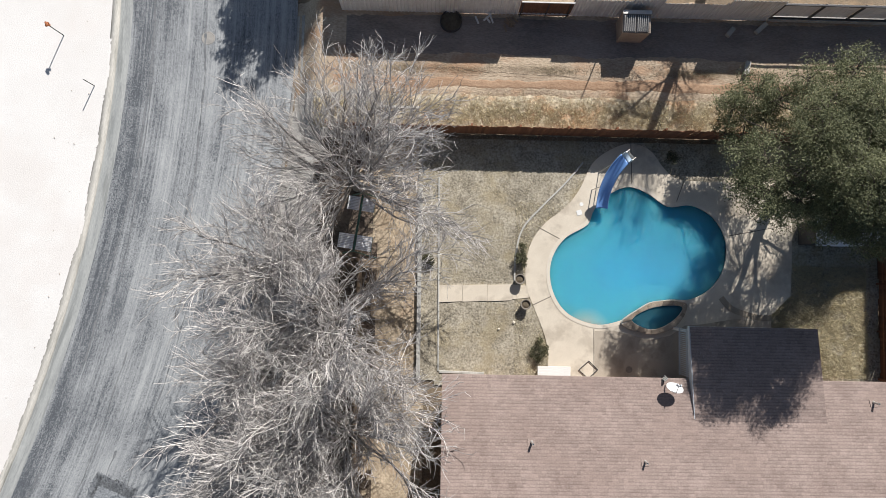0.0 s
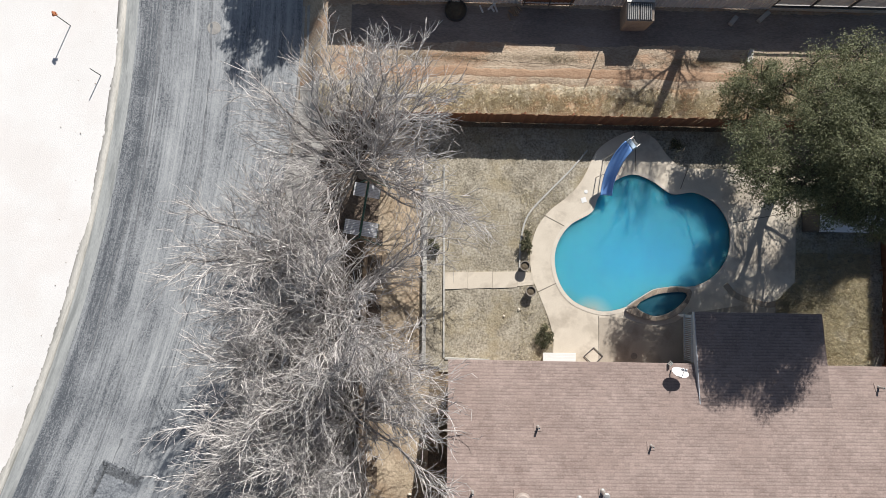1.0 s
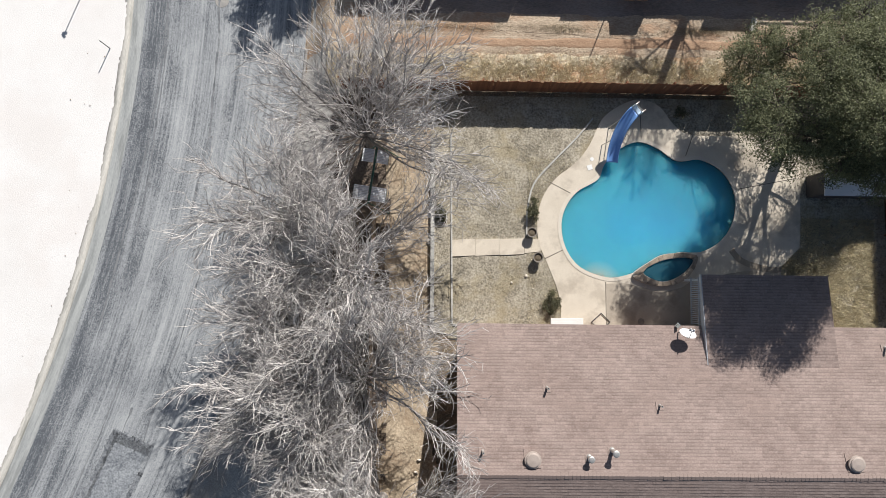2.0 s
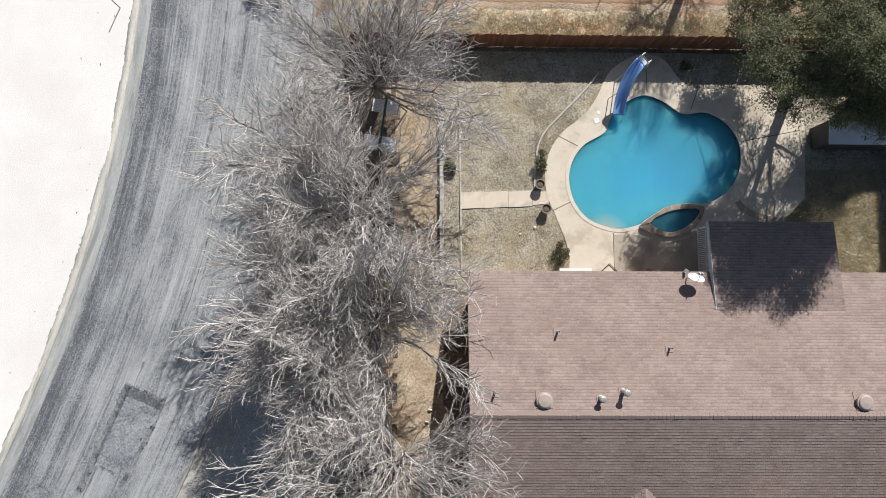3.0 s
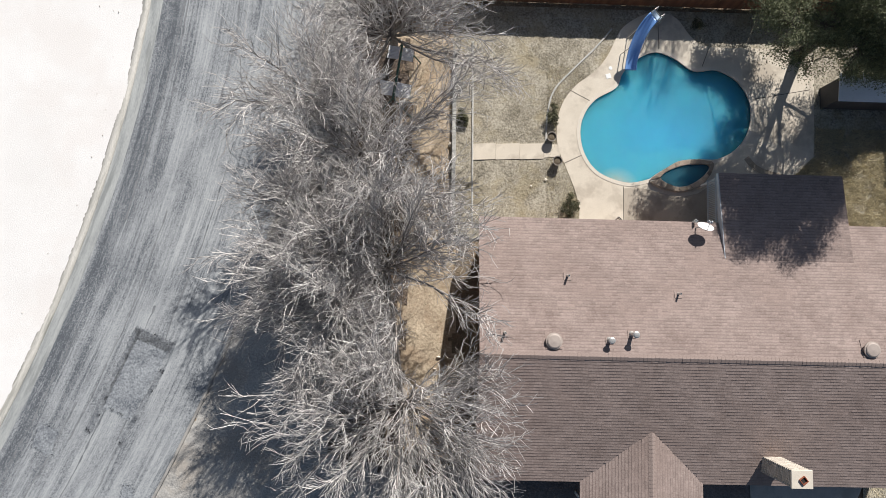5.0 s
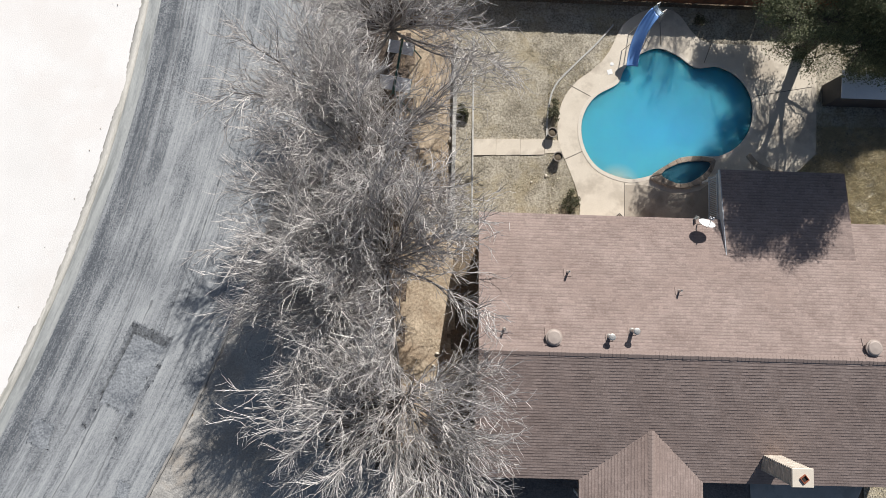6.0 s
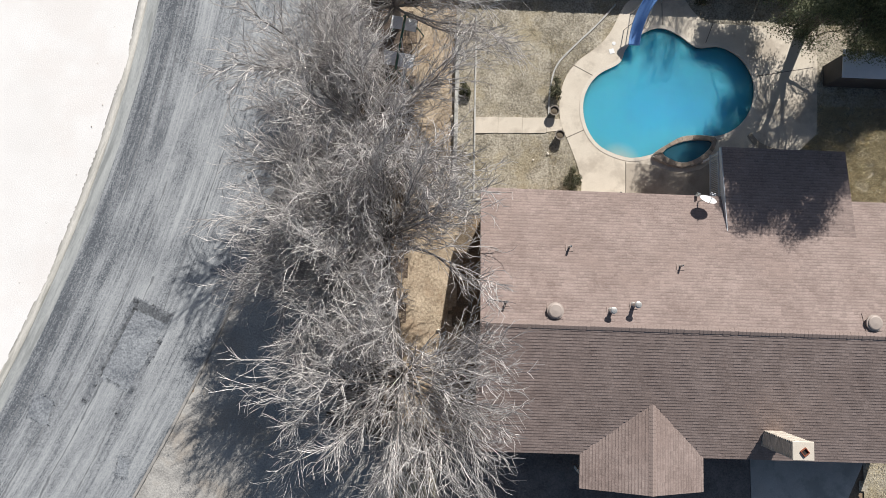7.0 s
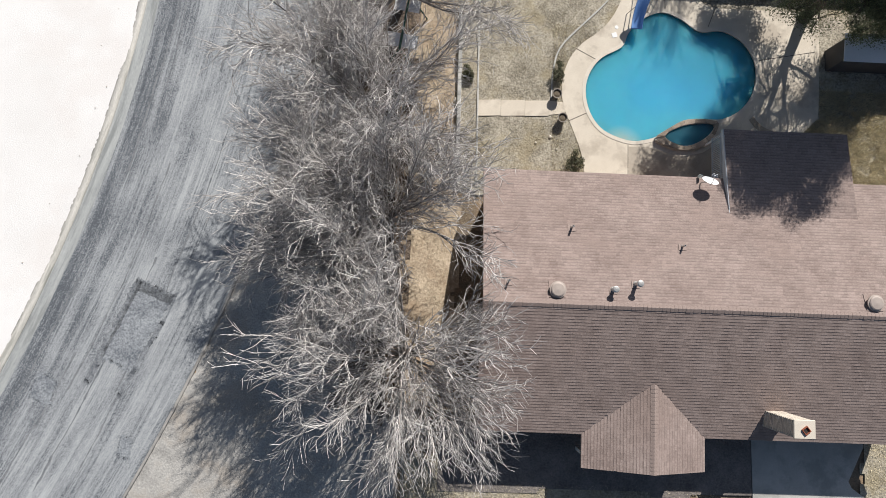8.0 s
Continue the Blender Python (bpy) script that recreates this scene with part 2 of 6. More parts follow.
def cloudy_water(name, dark, light, clear, shallow=None):
    """Slightly milky pool water: part of the light is scattered back, part goes through."""
    m = glassy(name, light, 0.1)
    n, link = m.node_tree.nodes, m.node_tree.links.new
    b = n["Principled BSDF"]
    b.inputs["Transmission Weight"].default_value, b.inputs["Roughness"].default_value = clear, 0.06
    b.inputs["Subsurface Weight"].default_value, b.inputs["Subsurface Scale"].default_value = 1.0, 2.2
    b.inputs["Subsurface Radius"].default_value = (0.35, 0.8, 1.0)
    co, mp, t, mix = n.new("ShaderNodeTexCoord"), n.new("ShaderNodeMapping"), n.new("ShaderNodeTexNoise"), n.new("ShaderNodeMix")
    # stretched noise puts pale streaks of sky glare into the water's colour
    mp.inputs["Rotation"].default_value, mp.inputs["Scale"].default_value = (0, 0, radians(12)), (1.0, 0.4, 1)
    t.inputs["Scale"].default_value, t.inputs["Detail"].default_value = 0.42, 2.5
    rng = n.new("ShaderNodeMapRange")
    rng.inputs["From Min"].default_value, rng.inputs["From Max"].default_value = 0.32, 0.68
    link(co.outputs["Object"], mp.inputs[0]); link(mp.outputs[0], t.inputs["Vector"]); link(t.outputs["Fac"], rng.inputs["Value"])
    mix.data_type = "RGBA"
    mix.inputs["A"].default_value, mix.inputs["B"].default_value = (*dark, 1), (*light, 1)
    # darker towards the deep end: depth and the oak's shade, both in the colour
    sep, deep, f = n.new("ShaderNodeSeparateXYZ"), n.new("ShaderNodeMapRange"), n.new("ShaderNodeMath")
    link(co.outputs["Object"], sep.inputs[0]); link(sep.outputs[0], deep.inputs["Value"])
    deep.inputs["From Min"].default_value, deep.inputs["From Max"].default_value = -4.0, 4.5
    deep.inputs["To Min"].default_value, deep.inputs["To Max"].default_value = 0.75, 0.0
    f.operation, f.use_clamp = "MULTIPLY_ADD", True
    link(rng.outputs[0], f.inputs[0]); f.inputs[1].default_value = 0.5; link(deep.outputs[0], f.inputs[2])
    link(f.outputs[0], mix.inputs["Factor"])
    col = mix.outputs["Result"]
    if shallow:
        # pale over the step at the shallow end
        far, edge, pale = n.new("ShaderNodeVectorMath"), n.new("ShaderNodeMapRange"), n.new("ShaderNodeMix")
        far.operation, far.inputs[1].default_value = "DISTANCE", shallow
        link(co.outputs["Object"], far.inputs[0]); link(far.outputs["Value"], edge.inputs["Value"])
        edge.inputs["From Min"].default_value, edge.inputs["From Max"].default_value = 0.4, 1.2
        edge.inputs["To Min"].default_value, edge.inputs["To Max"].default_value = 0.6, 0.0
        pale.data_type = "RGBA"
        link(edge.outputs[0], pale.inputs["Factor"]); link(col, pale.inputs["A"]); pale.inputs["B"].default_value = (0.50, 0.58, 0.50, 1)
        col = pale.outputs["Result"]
    link(col, b.inputs["Base Color"])
    return m


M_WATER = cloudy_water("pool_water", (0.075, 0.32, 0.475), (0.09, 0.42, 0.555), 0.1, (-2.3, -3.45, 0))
M_SPAWATER = cloudy_water("spa_water", (0.03, 0.15, 0.23), (0.06, 0.22, 0.31), 0.2)


def asphalt(name):
    """Worn asphalt: wheel lanes across the street, long broken streaks, fine stone grain that shows where the tar is worn."""
    m = bpy.data.materials.new(name)
    m.use_nodes = True
    n, link = m.node_tree.nodes, m.node_tree.links.new
    b = n["Principled BSDF"]
    b.inputs["Roughness"].default_value = 0.92
    co = n.new("ShaderNodeTexCoord")

    def tex(sx, sy, scale, detail, off, rough=0.6):
        mp, t = n.new("ShaderNodeMapping"), n.new("ShaderNodeTexNoise")
        mp.inputs["Scale"].default_value, mp.inputs["Location"].default_value = (sx, sy, 1), (off, off * 0.7, 0)
        t.inputs["Scale"].default_value, t.inputs["Detail"].default_value, t.inputs["Roughness"].default_value = scale, detail, rough
        link(co.outputs["UV"], mp.inputs[0]); link(mp.outputs[0], t.inputs["Vector"])
        return t.outputs["Fac"]

    def calc(op, a, c, d=0.0):
        x = n.new("ShaderNodeMath"); x.operation = op
        for i, v in enumerate((a, c, d)):
            if isinstance(v, float):
                x.inputs[i].default_value = v
            else:
                link(v, x.inputs[i])
        return x.outputs[0]

    wander, streaks, hair = tex(0.3, 0.09, 1.0, 2, 3.7), tex(3.2, 0.075, 1.0, 6, 1.3, 0.66), tex(11.0, 0.16, 1.0, 4, 5.9)
    blots, grain, pebble = tex(1, 0.45, 0.8, 5, 8.1), tex(1, 0.8, 16, 2, 0.4, 0.75), tex(1, 0.6, 7, 4, 2.6, 0.7)
    # the lanes: dark by the gutter and between the wheels, pale where tyres polish the stone
    sep = n.new("ShaderNodeSeparateXYZ")
    link(co.outputs["UV"], sep.inputs[0])
    across = calc("MULTIPLY", calc("MULTIPLY_ADD", wander, 1.1, calc("ADD", sep.outputs[0], -0.55)), 0.1)
    lanes = n.new("ShaderNodeValToRGB")
    stops = ((0.0, 0.45), (0.105, 0.50), (0.125, 0.24), (0.215, 0.30), (0.245, 0.52), (0.275, 0.32), (0.32, 0.46), (0.40, 0.62), (0.47, 0.50), (0.55, 0.66), (0.66, 0.52), (0.78, 0.60), (1.0, 0.56))
    el = lanes.color_ramp.elements
    while len(el) < len(stops):
        el.new(0.5)
    for e, (p, v) in zip(el, stops):
        e.position, e.color = p, (v, v, v, 1)
    link(across, lanes.inputs[0])
    f = calc("MULTIPLY_ADD", streaks, 1.0, calc("ADD", lanes.outputs[0], -0.54))
    f = calc("MULTIPLY_ADD", hair, 1.0, calc("ADD", f, -0.5))
    f = calc("MULTIPLY_ADD", blots, 1.0, calc("ADD", f, -0.5))
    # darker places show more of the pale stone chips
    amount = calc("MULTIPLY_ADD", f, -1.0, 1.5)
    chips = calc("MULTIPLY", calc("MULTIPLY_ADD", grain, 1.5, calc("MULTIPLY_ADD", pebble, 0.8, -1.15)), amount)
    f = calc("ADD", f, chips)
    ramp = n.new("ShaderNodeValToRGB")
    ramp.color_ramp.elements[0].position, ramp.color_ramp.elements[0].color = 0.08, (0.088, 0.098, 0.112, 1)
    ramp.color_ramp.elements[1].position, ramp.color_ramp.elements[1].color = 0.95, (0.44, 0.455, 0.46, 1)
    e = ramp.color_ramp.elements.new(0.48)
    e.color = (0.27, 0.284, 0.296, 1)
    link(f, ramp.inputs[0]); link(ramp.outputs[0], b.inputs["Base Color"])
    bp = n.new("ShaderNodeBump")
    bp.inputs["Strength"].default_value, bp.inputs["Distance"].default_value = 0.5, 0.012
    link(grain, bp.inputs["Height"]); link(bp.outputs[0], b.inputs["Normal"])
    return m


M_ROAD = asphalt("worn_asphalt")


# ---- building helpers ----
def thing(name, at=(0, 0, 0), label="", category="", group="", kind=""):
    e = new(name)
    e.location = at
    e.empty_display_size = 0.3
    return tagged(e, label, category, group, kind)


def part(name, bm, material, parent=None, label="", smooth=False, world_mesh=True):
    """Links a bmesh as one mesh. Its coordinates are those of the world; they are moved to the parent's origin."""
    me = bpy.data.meshes.new(name)
    bm.normal_update()
    bm.to_mesh(me)
    bm.free()
    me.materials.append(material)
    if smooth:
        me.shade_smooth()
    ob = new(name, me)
    if parent is not None:
        ob.parent = parent
        if world_mesh:
            o = Vector(parent.location)
            p = parent.parent
            while p is not None:
                o += Vector(p.location)
                p = p.parent
            me.transform(Matrix.Translation(-o))
    if label:
        ob["label"] = label
    return ob


def box(bm, x0, x1, y0, y1, z0, z1, m=None):
    v = [bm.verts.new((x, y, z)) for z in (z0, z1) for x, y in ((x0, y0), (x1, y0), (x1, y1), (x0, y1))]
    if m is not None:
        for q in v:
            q.co = m @ q.co
    for f in ((3, 2, 1, 0), (4, 5, 6, 7), (0, 1, 5, 4), (1, 2, 6, 5), (2, 3, 7, 6), (3, 0, 4, 7)):
        bm.faces.new([v[i] for i in f])
    return v


def bevelled(bm, width, segments=1):
    bmesh.ops.bevel(bm, geom=bm.edges[:], offset=width, segments=segments, affect="EDGES", profile=0.5)
    return bm


def hull8(bm, low, high):
    """A solid from four lower and four upper corners."""
    v = [bm.verts.new(p) for p in (*low, *high)]
    for f in ((3, 2, 1, 0), (4, 5, 6, 7), (0, 1, 5, 4), (1, 2, 6, 5), (2, 3, 7, 6), (3, 0, 4, 7)):
        bm.faces.new([v[i] for i in f])


def tube(bm, pts, radii, n=6, cap=True):
    """A tapering tube along points."""
    rings, ref = [], None
    for i, p in enumerate(pts):
        p = Vector(p)
        d = (Vector(pts[min(i + 1, len(pts) - 1)]) - Vector(pts[max(i - 1, 0)])).normalized()
        if ref is None:
            ref = d.orthogonal().normalized()
        ref = (ref - d * ref.dot(d))
        ref = ref.normalized() if ref.length > 1e-4 else d.orthogonal().normalized()
        side = d.cross(ref)
        r = radii[i] if isinstance(radii, (list, tuple)) else radii
        rings.append([bm.verts.new(p + (ref * math.cos(a) + side * math.sin(a)) * r) for a in (2 * math.pi * k / n for k in range(n))])
    for a, b in zip(rings, rings[1:]):
        for k in range(n):
            bm.faces.new((a[k], a[(k + 1) % n], b[(k + 1) % n], b[k]))
    if cap:
        bm.faces.new(rings[0][::-1]); bm.faces.new(rings[-1])
    return rings


def lathe(bm, profile, n=20, centre=(0, 0, 0), close=True):
    """Turned solid from (radius, height) pairs, bottom to top."""
    c = Vector(centre)
    rings = [[bm.verts.new(c + Vector((r * math.cos(2 * math.pi * k / n), r * math.sin(2 * math.pi * k / n), z))) for k in range(n)] for r, z in profile]
    for a, b in zip(rings, rings[1:]):
        for k in range(n):
            bm.faces.new((a[k], a[(k + 1) % n], b[(k + 1) % n], b[k]))
    if close:
        bm.faces.new(rings[0][::-1]); bm.faces.new(rings[-1])


def spline(pts, steps=6, closed=True):
    out, n = [], len(pts)
    for i in range(n if closed else n - 1):
        p = [Vector(pts[(i + k) % n] if closed else pts[min(max(i + k, 0), n - 1)]) for k in (-1, 0, 1, 2)]
        for s in range(steps):
            t = s / steps
            out.append(0.5 * (2 * p[1] + (p[2] - p[0]) * t + (2 * p[0] - 5 * p[1] + 4 * p[2] - p[3]) * t * t + (3 * p[1] - p[0] - 3 * p[2] + p[3]) * t ** 3))
    if not closed:
        out.append(Vector(pts[-1]))
    return out


def area2(loop):
    return sum(a[0] * b[1] - b[0] * a[1] for a, b in zip(loop, [*loop[1:], loop[0]]))


def slab(bm, outer, holes, z0, z1):
    """A flat plate with holes: top, and sides down to z0."""
    edges = []
    for k, loop in enumerate((outer, *holes)):
        loop = list(loop)
        if (area2(loop) > 0) != (k == 0):
            loop.reverse()
        top = [bm.verts.new((p[0], p[1], z1)) for p in loop]
        low = [bm.verts.new((p[0], p[1], z0)) for p in loop]
        for i in range(len(loop)):
            j = (i + 1) % len(loop)
            bm.faces.new((low[i], low[j], top[j], top[i]))
            edges.append(bm.edges.get((top[i], top[j])))
    made = bmesh.ops.triangle_fill(bm, use_beauty=True, use_dissolve=False, edges=edges, normal=(0, 0, 1))
    for f in made["geom"]:
        if isinstance(f, bmesh.types.BMFace):
            f.normal_update()
            if f.normal.z < 0:
                f.normal_flip()


def inside(p, loop):
    hit, j = False, len(loop) - 1
    for i in range(len(loop)):
        a, b = loop[i], loop[j]
        if (a[1] > p[1]) != (b[1] > p[1]) and p[0] < (b[0] - a[0]) * (p[1] - a[1]) / (b[1] - a[1]) + a[0]:
            hit = not hit
        j = i
    return hit


def from_arrays(name, verts, faces, material, parent=None, smooth=False):
    me = bpy.data.meshes.new(name)
    me.from_pydata(verts, [], faces)
    me.materials.append(material)
    if smooth:
        me.shade_smooth()
    ob = new(name, me)
    if parent is not None:
        ob.parent = parent
        o, p = Vector((0, 0, 0)), parent
        while p is not None:
            o += Vector(p.location)
            p = p.parent
        me.transform(Matrix.Translation(-o))
    return ob


# ---- lie of the land ----
YARD, ROAD_Z = 0.0, -1.1


def kerb_x(y):
    """The street's far kerb: straight, then bending away."""
    u = min(max(16.5 - y, 0.0), 42.0)
    return -17.55 - 0.0072 * u * u - 0.6 * max(-25.5 - y, 0.0)


def near_x(y):
    return kerb_x(y) + 10.0


def smooth01(t):
    t = min(max(t, 0.0), 1.0)
    return t * t * (3 - 2 * t)


def land(x, y):
    """Height of the ground: street level, then a bank up to the yards."""
    a = near_x(y)
    if x <= a:
        return ROAD_Z - 0.05
    top = max(-3.9, a + 3.0) if y < 9.0 else a + 1.4 + 2.0 * smooth01((10.5 - y) / 1.5)
    return (ROAD_Z + 0.06) * (1 - smooth01((x - a) / (top - a))) - 0.02


POOL = spline([(8.7, 6.49), (9.72, 6.92), (10.74, 6.6), (11.76, 5.95), (12.99, 6.03), (14.15, 5.36), (14.75, 4.15), (14.6, 2.75), (13.93, 1.76),
               (12.91, 1.2), (11.76, 1.16), (10.89, 0.9), (10.03, 0.37), (9.02, -0.05), (8.01, -0.15), (6.72, 0.33), (5.99, 1.23), (5.72, 2.37),
               (5.91, 3.38), (6.54, 4.26), (7.61, 4.92), (7.95, 5.69)], 5)
SPA = spline([(9.87, 0.13), (10.5, 0.6), (11.39, 0.86), (12.42, 0.85), (12.13, 0.29), (11.39, -0.2), (10.67, -0.3)], 4)
SPA_RIM = spline([(9.35, 0.02), (10.2, 0.66), (11.1, 1.1), (12.6, 1.06), (12.45, 0.3), (11.82, -0.33), (10.82, -0.56), (9.82, -0.34)], 4)


def axis(lo, hi, step, far):
    core = list(np.arange(lo, hi + 1e-6, step))
    ext, d = [], step
    while sum(ext) < far:
        d *= 1.5
        ext.append(d)
    cum = np.cumsum(ext)
    return [lo - c for c in cum[::-1]] + core + [hi + c for c in cum]


def bumpy(x, y, amount=0.03, s=0.7):
    return amount * noise.noise((x * s, y * s, 1.7)) + amount * 0.4 * noise.noise((x * s * 4, y * s * 4, 3.1))


DECK = [*spline([(5.67, -2.59), (5.71, -1.61), (5.48, -0.62), (4.98, 0.64), (4.59, 1.63), (4.52, 2.78), (4.79, 3.93), (5.5, 4.96), (6.51, 5.76),
                 (7.22, 6.7), (7.88, 8.06), (8.81, 8.8), (9.83, 9.14), (10.85, 8.8), (11.58, 7.86), (12.3, 7.34), (13.62, 7.26)], 4, closed=False),
        (18.1, 7.3), (18.15, 5.25), (18.1, 3.9), (18.07, 2.4), (18.0, 1.5), (17.0, 0.5), (17.0, -3.4), (5.67, -3.4)]

POOL_C = Vector((10.2, 3.4))
POOL_PIT = [POOL_C + (Vector(p) - POOL_C) * 1.13 for p in POOL]

# one sheet of ground to the horizon
gx, gy = axis(-30, 26, 0.4, 1800), axis(-24, 24, 0.4, 1800)
gverts = []
for y in gy:
    for x in gx:
        z = land(x, y)
        if inside((x, y), POOL_PIT) or inside((x, y), SPA_RIM):
            z = -3.2
        elif x > near_x(y):
            z += bumpy(x, y) - 0.03
        gverts.append((x, y, z))
w = len(gx)
gfaces = [(j * w + i, j * w + i + 1, (j + 1) * w + i + 1, (j + 1) * w + i) for j in range(len(gy) - 1) for i in range(w - 1)]
tagged(from_arrays("ground", gverts, gfaces, M_SOIL, smooth=True), "grey-brown bare winter soil of the lots", "ground", kind="structure")


def sheet(name, inside_of, x0, x1, y0, y1, step, lift, material, label, category, wobble=0.25, relief=0.03):
    """A patch of another ground, laid over the soil: the cells of a grid whose centre lies in the patch."""
    xs, ys = np.arange(x0, x1 + 1e-6, step), np.arange(y0, y1 + 1e-6, step)
    verts, faces, seen = [], [], {}

    def vert(i, j):
        if (i, j) not in seen:
            x, y = float(xs[i]), float(ys[j])
            seen[i, j] = len(verts)
            verts.append((x, y, land(x, y) + lift + bumpy(x, y, relief)))
        return seen[i, j]

    for j in range(len(ys) - 1):
        for i in range(len(xs) - 1):
            cx, cy = xs[i] + step / 2, ys[j] + step / 2
            wx = cx + wobble * noise.noise((cx * 0.9, cy * 0.9, 0.0)) + wobble * 0.5 * noise.noise((cx * 4, cy * 4, 5.0))
            wy = cy + wobble * noise.noise((cx * 0.9, cy * 0.9, 9.0)) + wobble * 0.5 * noise.noise((cx * 4, cy * 4, 7.0))
            if inside_of(wx, wy):
                faces.append((vert(i, j), vert(i + 1, j), vert(i + 1, j + 1), vert(i, j + 1)))
    return tagged(from_arrays(name, verts, faces, material, smooth=True), label, category, kind="structure")


def strip(name, left, right, z0, z1, y0, y1, step, material, label, category, thickness=0.0, crown=0.0, across=1):
    """A band along the street, with coordinates across and along it for its grain."""
    bm = bmesh.new()
    uv = bm.loops.layers.uv.new("UVMap")
    ys = np.arange(y0, y1 + 1e-6, step)
    rows = []
    for y in ys:
        a, b = left(y), right(y)
        rows.append([bm.verts.new((a + (b - a) * k / across, y, z0 + (z1 - z0) * k / across + crown * (1 - (2 * k / across - 1) ** 2))) for k in range(across + 1)])
    for j in range(len(ys) - 1):
        for k in range(across):
            f = bm.faces.new((rows[j][k], rows[j][k + 1], rows[j + 1][k + 1], rows[j + 1][k]))
            f.smooth = True
            for l in f.loops:
                l[uv].uv = (l.vert.co.x - kerb_x(l.vert.co.y), l.vert.co.y)
        if thickness:
            for k in (0, across):
                a, b = rows[j][k], rows[j + 1][k]
                c, d = bm.verts.new(b.co - Vector((0, 0, thickness))), bm.verts.new(a.co - Vector((0, 0, thickness)))
                bm.faces.new((a, b, c, d) if k == 0 else (b, a, d, c))
    return tagged(part(name, bm, material), label, category, kind="structure")


# ---- street ----
strip("road", lambda y: kerb_x(y) + 1.04, lambda y: near_x(y) - 0.75, ROAD_Z, ROAD_Z, -60, 60, 0.5, M_ROAD,
      "worn grey asphalt street with long tyre streaks", "road", crown=0.06, across=12)
strip("gutter_far", lambda y: kerb_x(y) + 0.42, lambda y: kerb_x(y) + 1.05, ROAD_Z + 0.02, ROAD_Z + 0.006, -60, 60, 0.5, M_GUTTER, "pale dusty concrete gutter beside the street", "gutter")
strip("kerb_far", lambda y: kerb_x(y), lambda y: kerb_x(y) + 0.42, ROAD_Z + 0.075, ROAD_Z + 0.05, -60, 60, 0.5, M_KERB, "low pale concrete kerb along the sand lot", "kerb", thickness=0.2)
strip("gutter_near", lambda y: near_x(y) - 0.76, lambda y: near_x(y) - 0.16, ROAD_Z + 0.006, ROAD_Z + 0.02, -60, 60, 0.5, M_ROAD, "worn asphalt gutter below the trees", "gutter")
strip("kerb_near", lambda y: near_x(y) - 0.16, lambda y: near_x(y), ROAD_Z + 0.07, ROAD_Z + 0.09, -60, 12.4, 0.5, M_DUST, "concrete kerb below the trees", "kerb", thickness=0.2)
bm = bmesh.new()
ly = [-1800, -500, -150, -70, *range(-50, 51, 2), 70, 150, 500, 1800]
rows = []
for y in ly:
    e = kerb_x(y)
    xs = [x for x in (e - 0.001 - (2 ** (k * 0.62) - 1) * 0.6 for k in range(18))]
    rows.append([bm.verts.new((x, y, ROAD_Z + 0.085 + (bumpy(x, y, 0.06, 0.5) if k else 0))) for k, x in enumerate(xs)])
for a, b in zip(rows, rows[1:]):
    for k in range(17):
        bm.faces.new((a[k], b[k], b[k + 1], a[k + 1])).smooth = True
tagged(part("sand_lot", bm, M_SAND), "bare white caliche sand lot across the street", "sand", kind="structure")

# sand washed over the kerb in patches
sv, sf = [], []
for j in range(900):
    y = -25 + j * 0.05
    for i in range(9):
        o = i * 0.045
        if noise.noise((y * 0.35, 0.0, 4.0)) * 0.18 + noise.noise((y * 1.3, o * 3, 1.0)) * 0.08 + noise.noise((y * 5, o * 14, 2.0)) * 0.05 + 0.02 > o:
            k, x = len(sv), kerb_x(y) + o - 0.01
            z = ROAD_Z + 0.0795 - 0.06 * o
            sv += [(x, y, z + 0.006), (x + 0.047, y, z + 0.003), (kerb_x(y + 0.05) + o + 0.037, y + 0.05, z + 0.003), (kerb_x(y + 0.05) + o - 0.01, y + 0.05, z + 0.006)]
            sf.append((k, k + 1, k + 2, k + 3))
tagged(from_arrays("sand_spill", sv, sf, M_SAND), "white sand washed over the kerb in patches", "sand", kind="structure")

# ---- yards and alley ----
DECK_C = Vector((11.0, 3.0))
DECK_IN = [DECK_C + (Vector(p) - DECK_C) * 0.93 for p in DECK]
sheet("verge", lambda x, y: near_x(y) - 0.3 < x < -3.3, -18, -3, -24, 16, 0.3, 0.02, M_VERGE, "leaf-strewn grey dirt verge under the bare trees", "verge", 0.3)
# leaf litter, coloured extra dark to hold the shadows of trunks and fence
sheet("litter", lambda x, y: max(near_x(y) + 1.6, -6.3) < x < -3.2 and -14.5 < y < 9.6, -11, -3, -15, 11, 0.25, 0.045, M_LITTER, "brown fallen leaves, darkened with the shade of trees and fence", "leaf litter", 0.9)
sheet("dirt_strip", lambda x, y: -3.8 < x < -0.6 and -14 < y < 9.2, -4.5, 0.5, -14.5, 9.5, 0.2, 0.03, M_TAN, "tan dirt strip with thin dead grass", "dirt", 0.35)
sheet("lawn", lambda x, y: -1.0 < x < 22.6 and -3.2 < y < 9.3 and not inside((x, y), DECK_IN), -1, 23, -3.3, 9.4, 0.25, 0.045, M_LAWN, "dry dormant back lawn, straw-brown with green tinges", "lawn", 0.15)
sheet("front_lawn", lambda x, y: -3.0 < x < 11.2 and y < -16.2 or 19.9 < x < 26 and y < -14, -4, 26, -24, -13, 0.25, 0.04, M_LAWN, "dry front lawn in patchy sun", "lawn", 0.15)


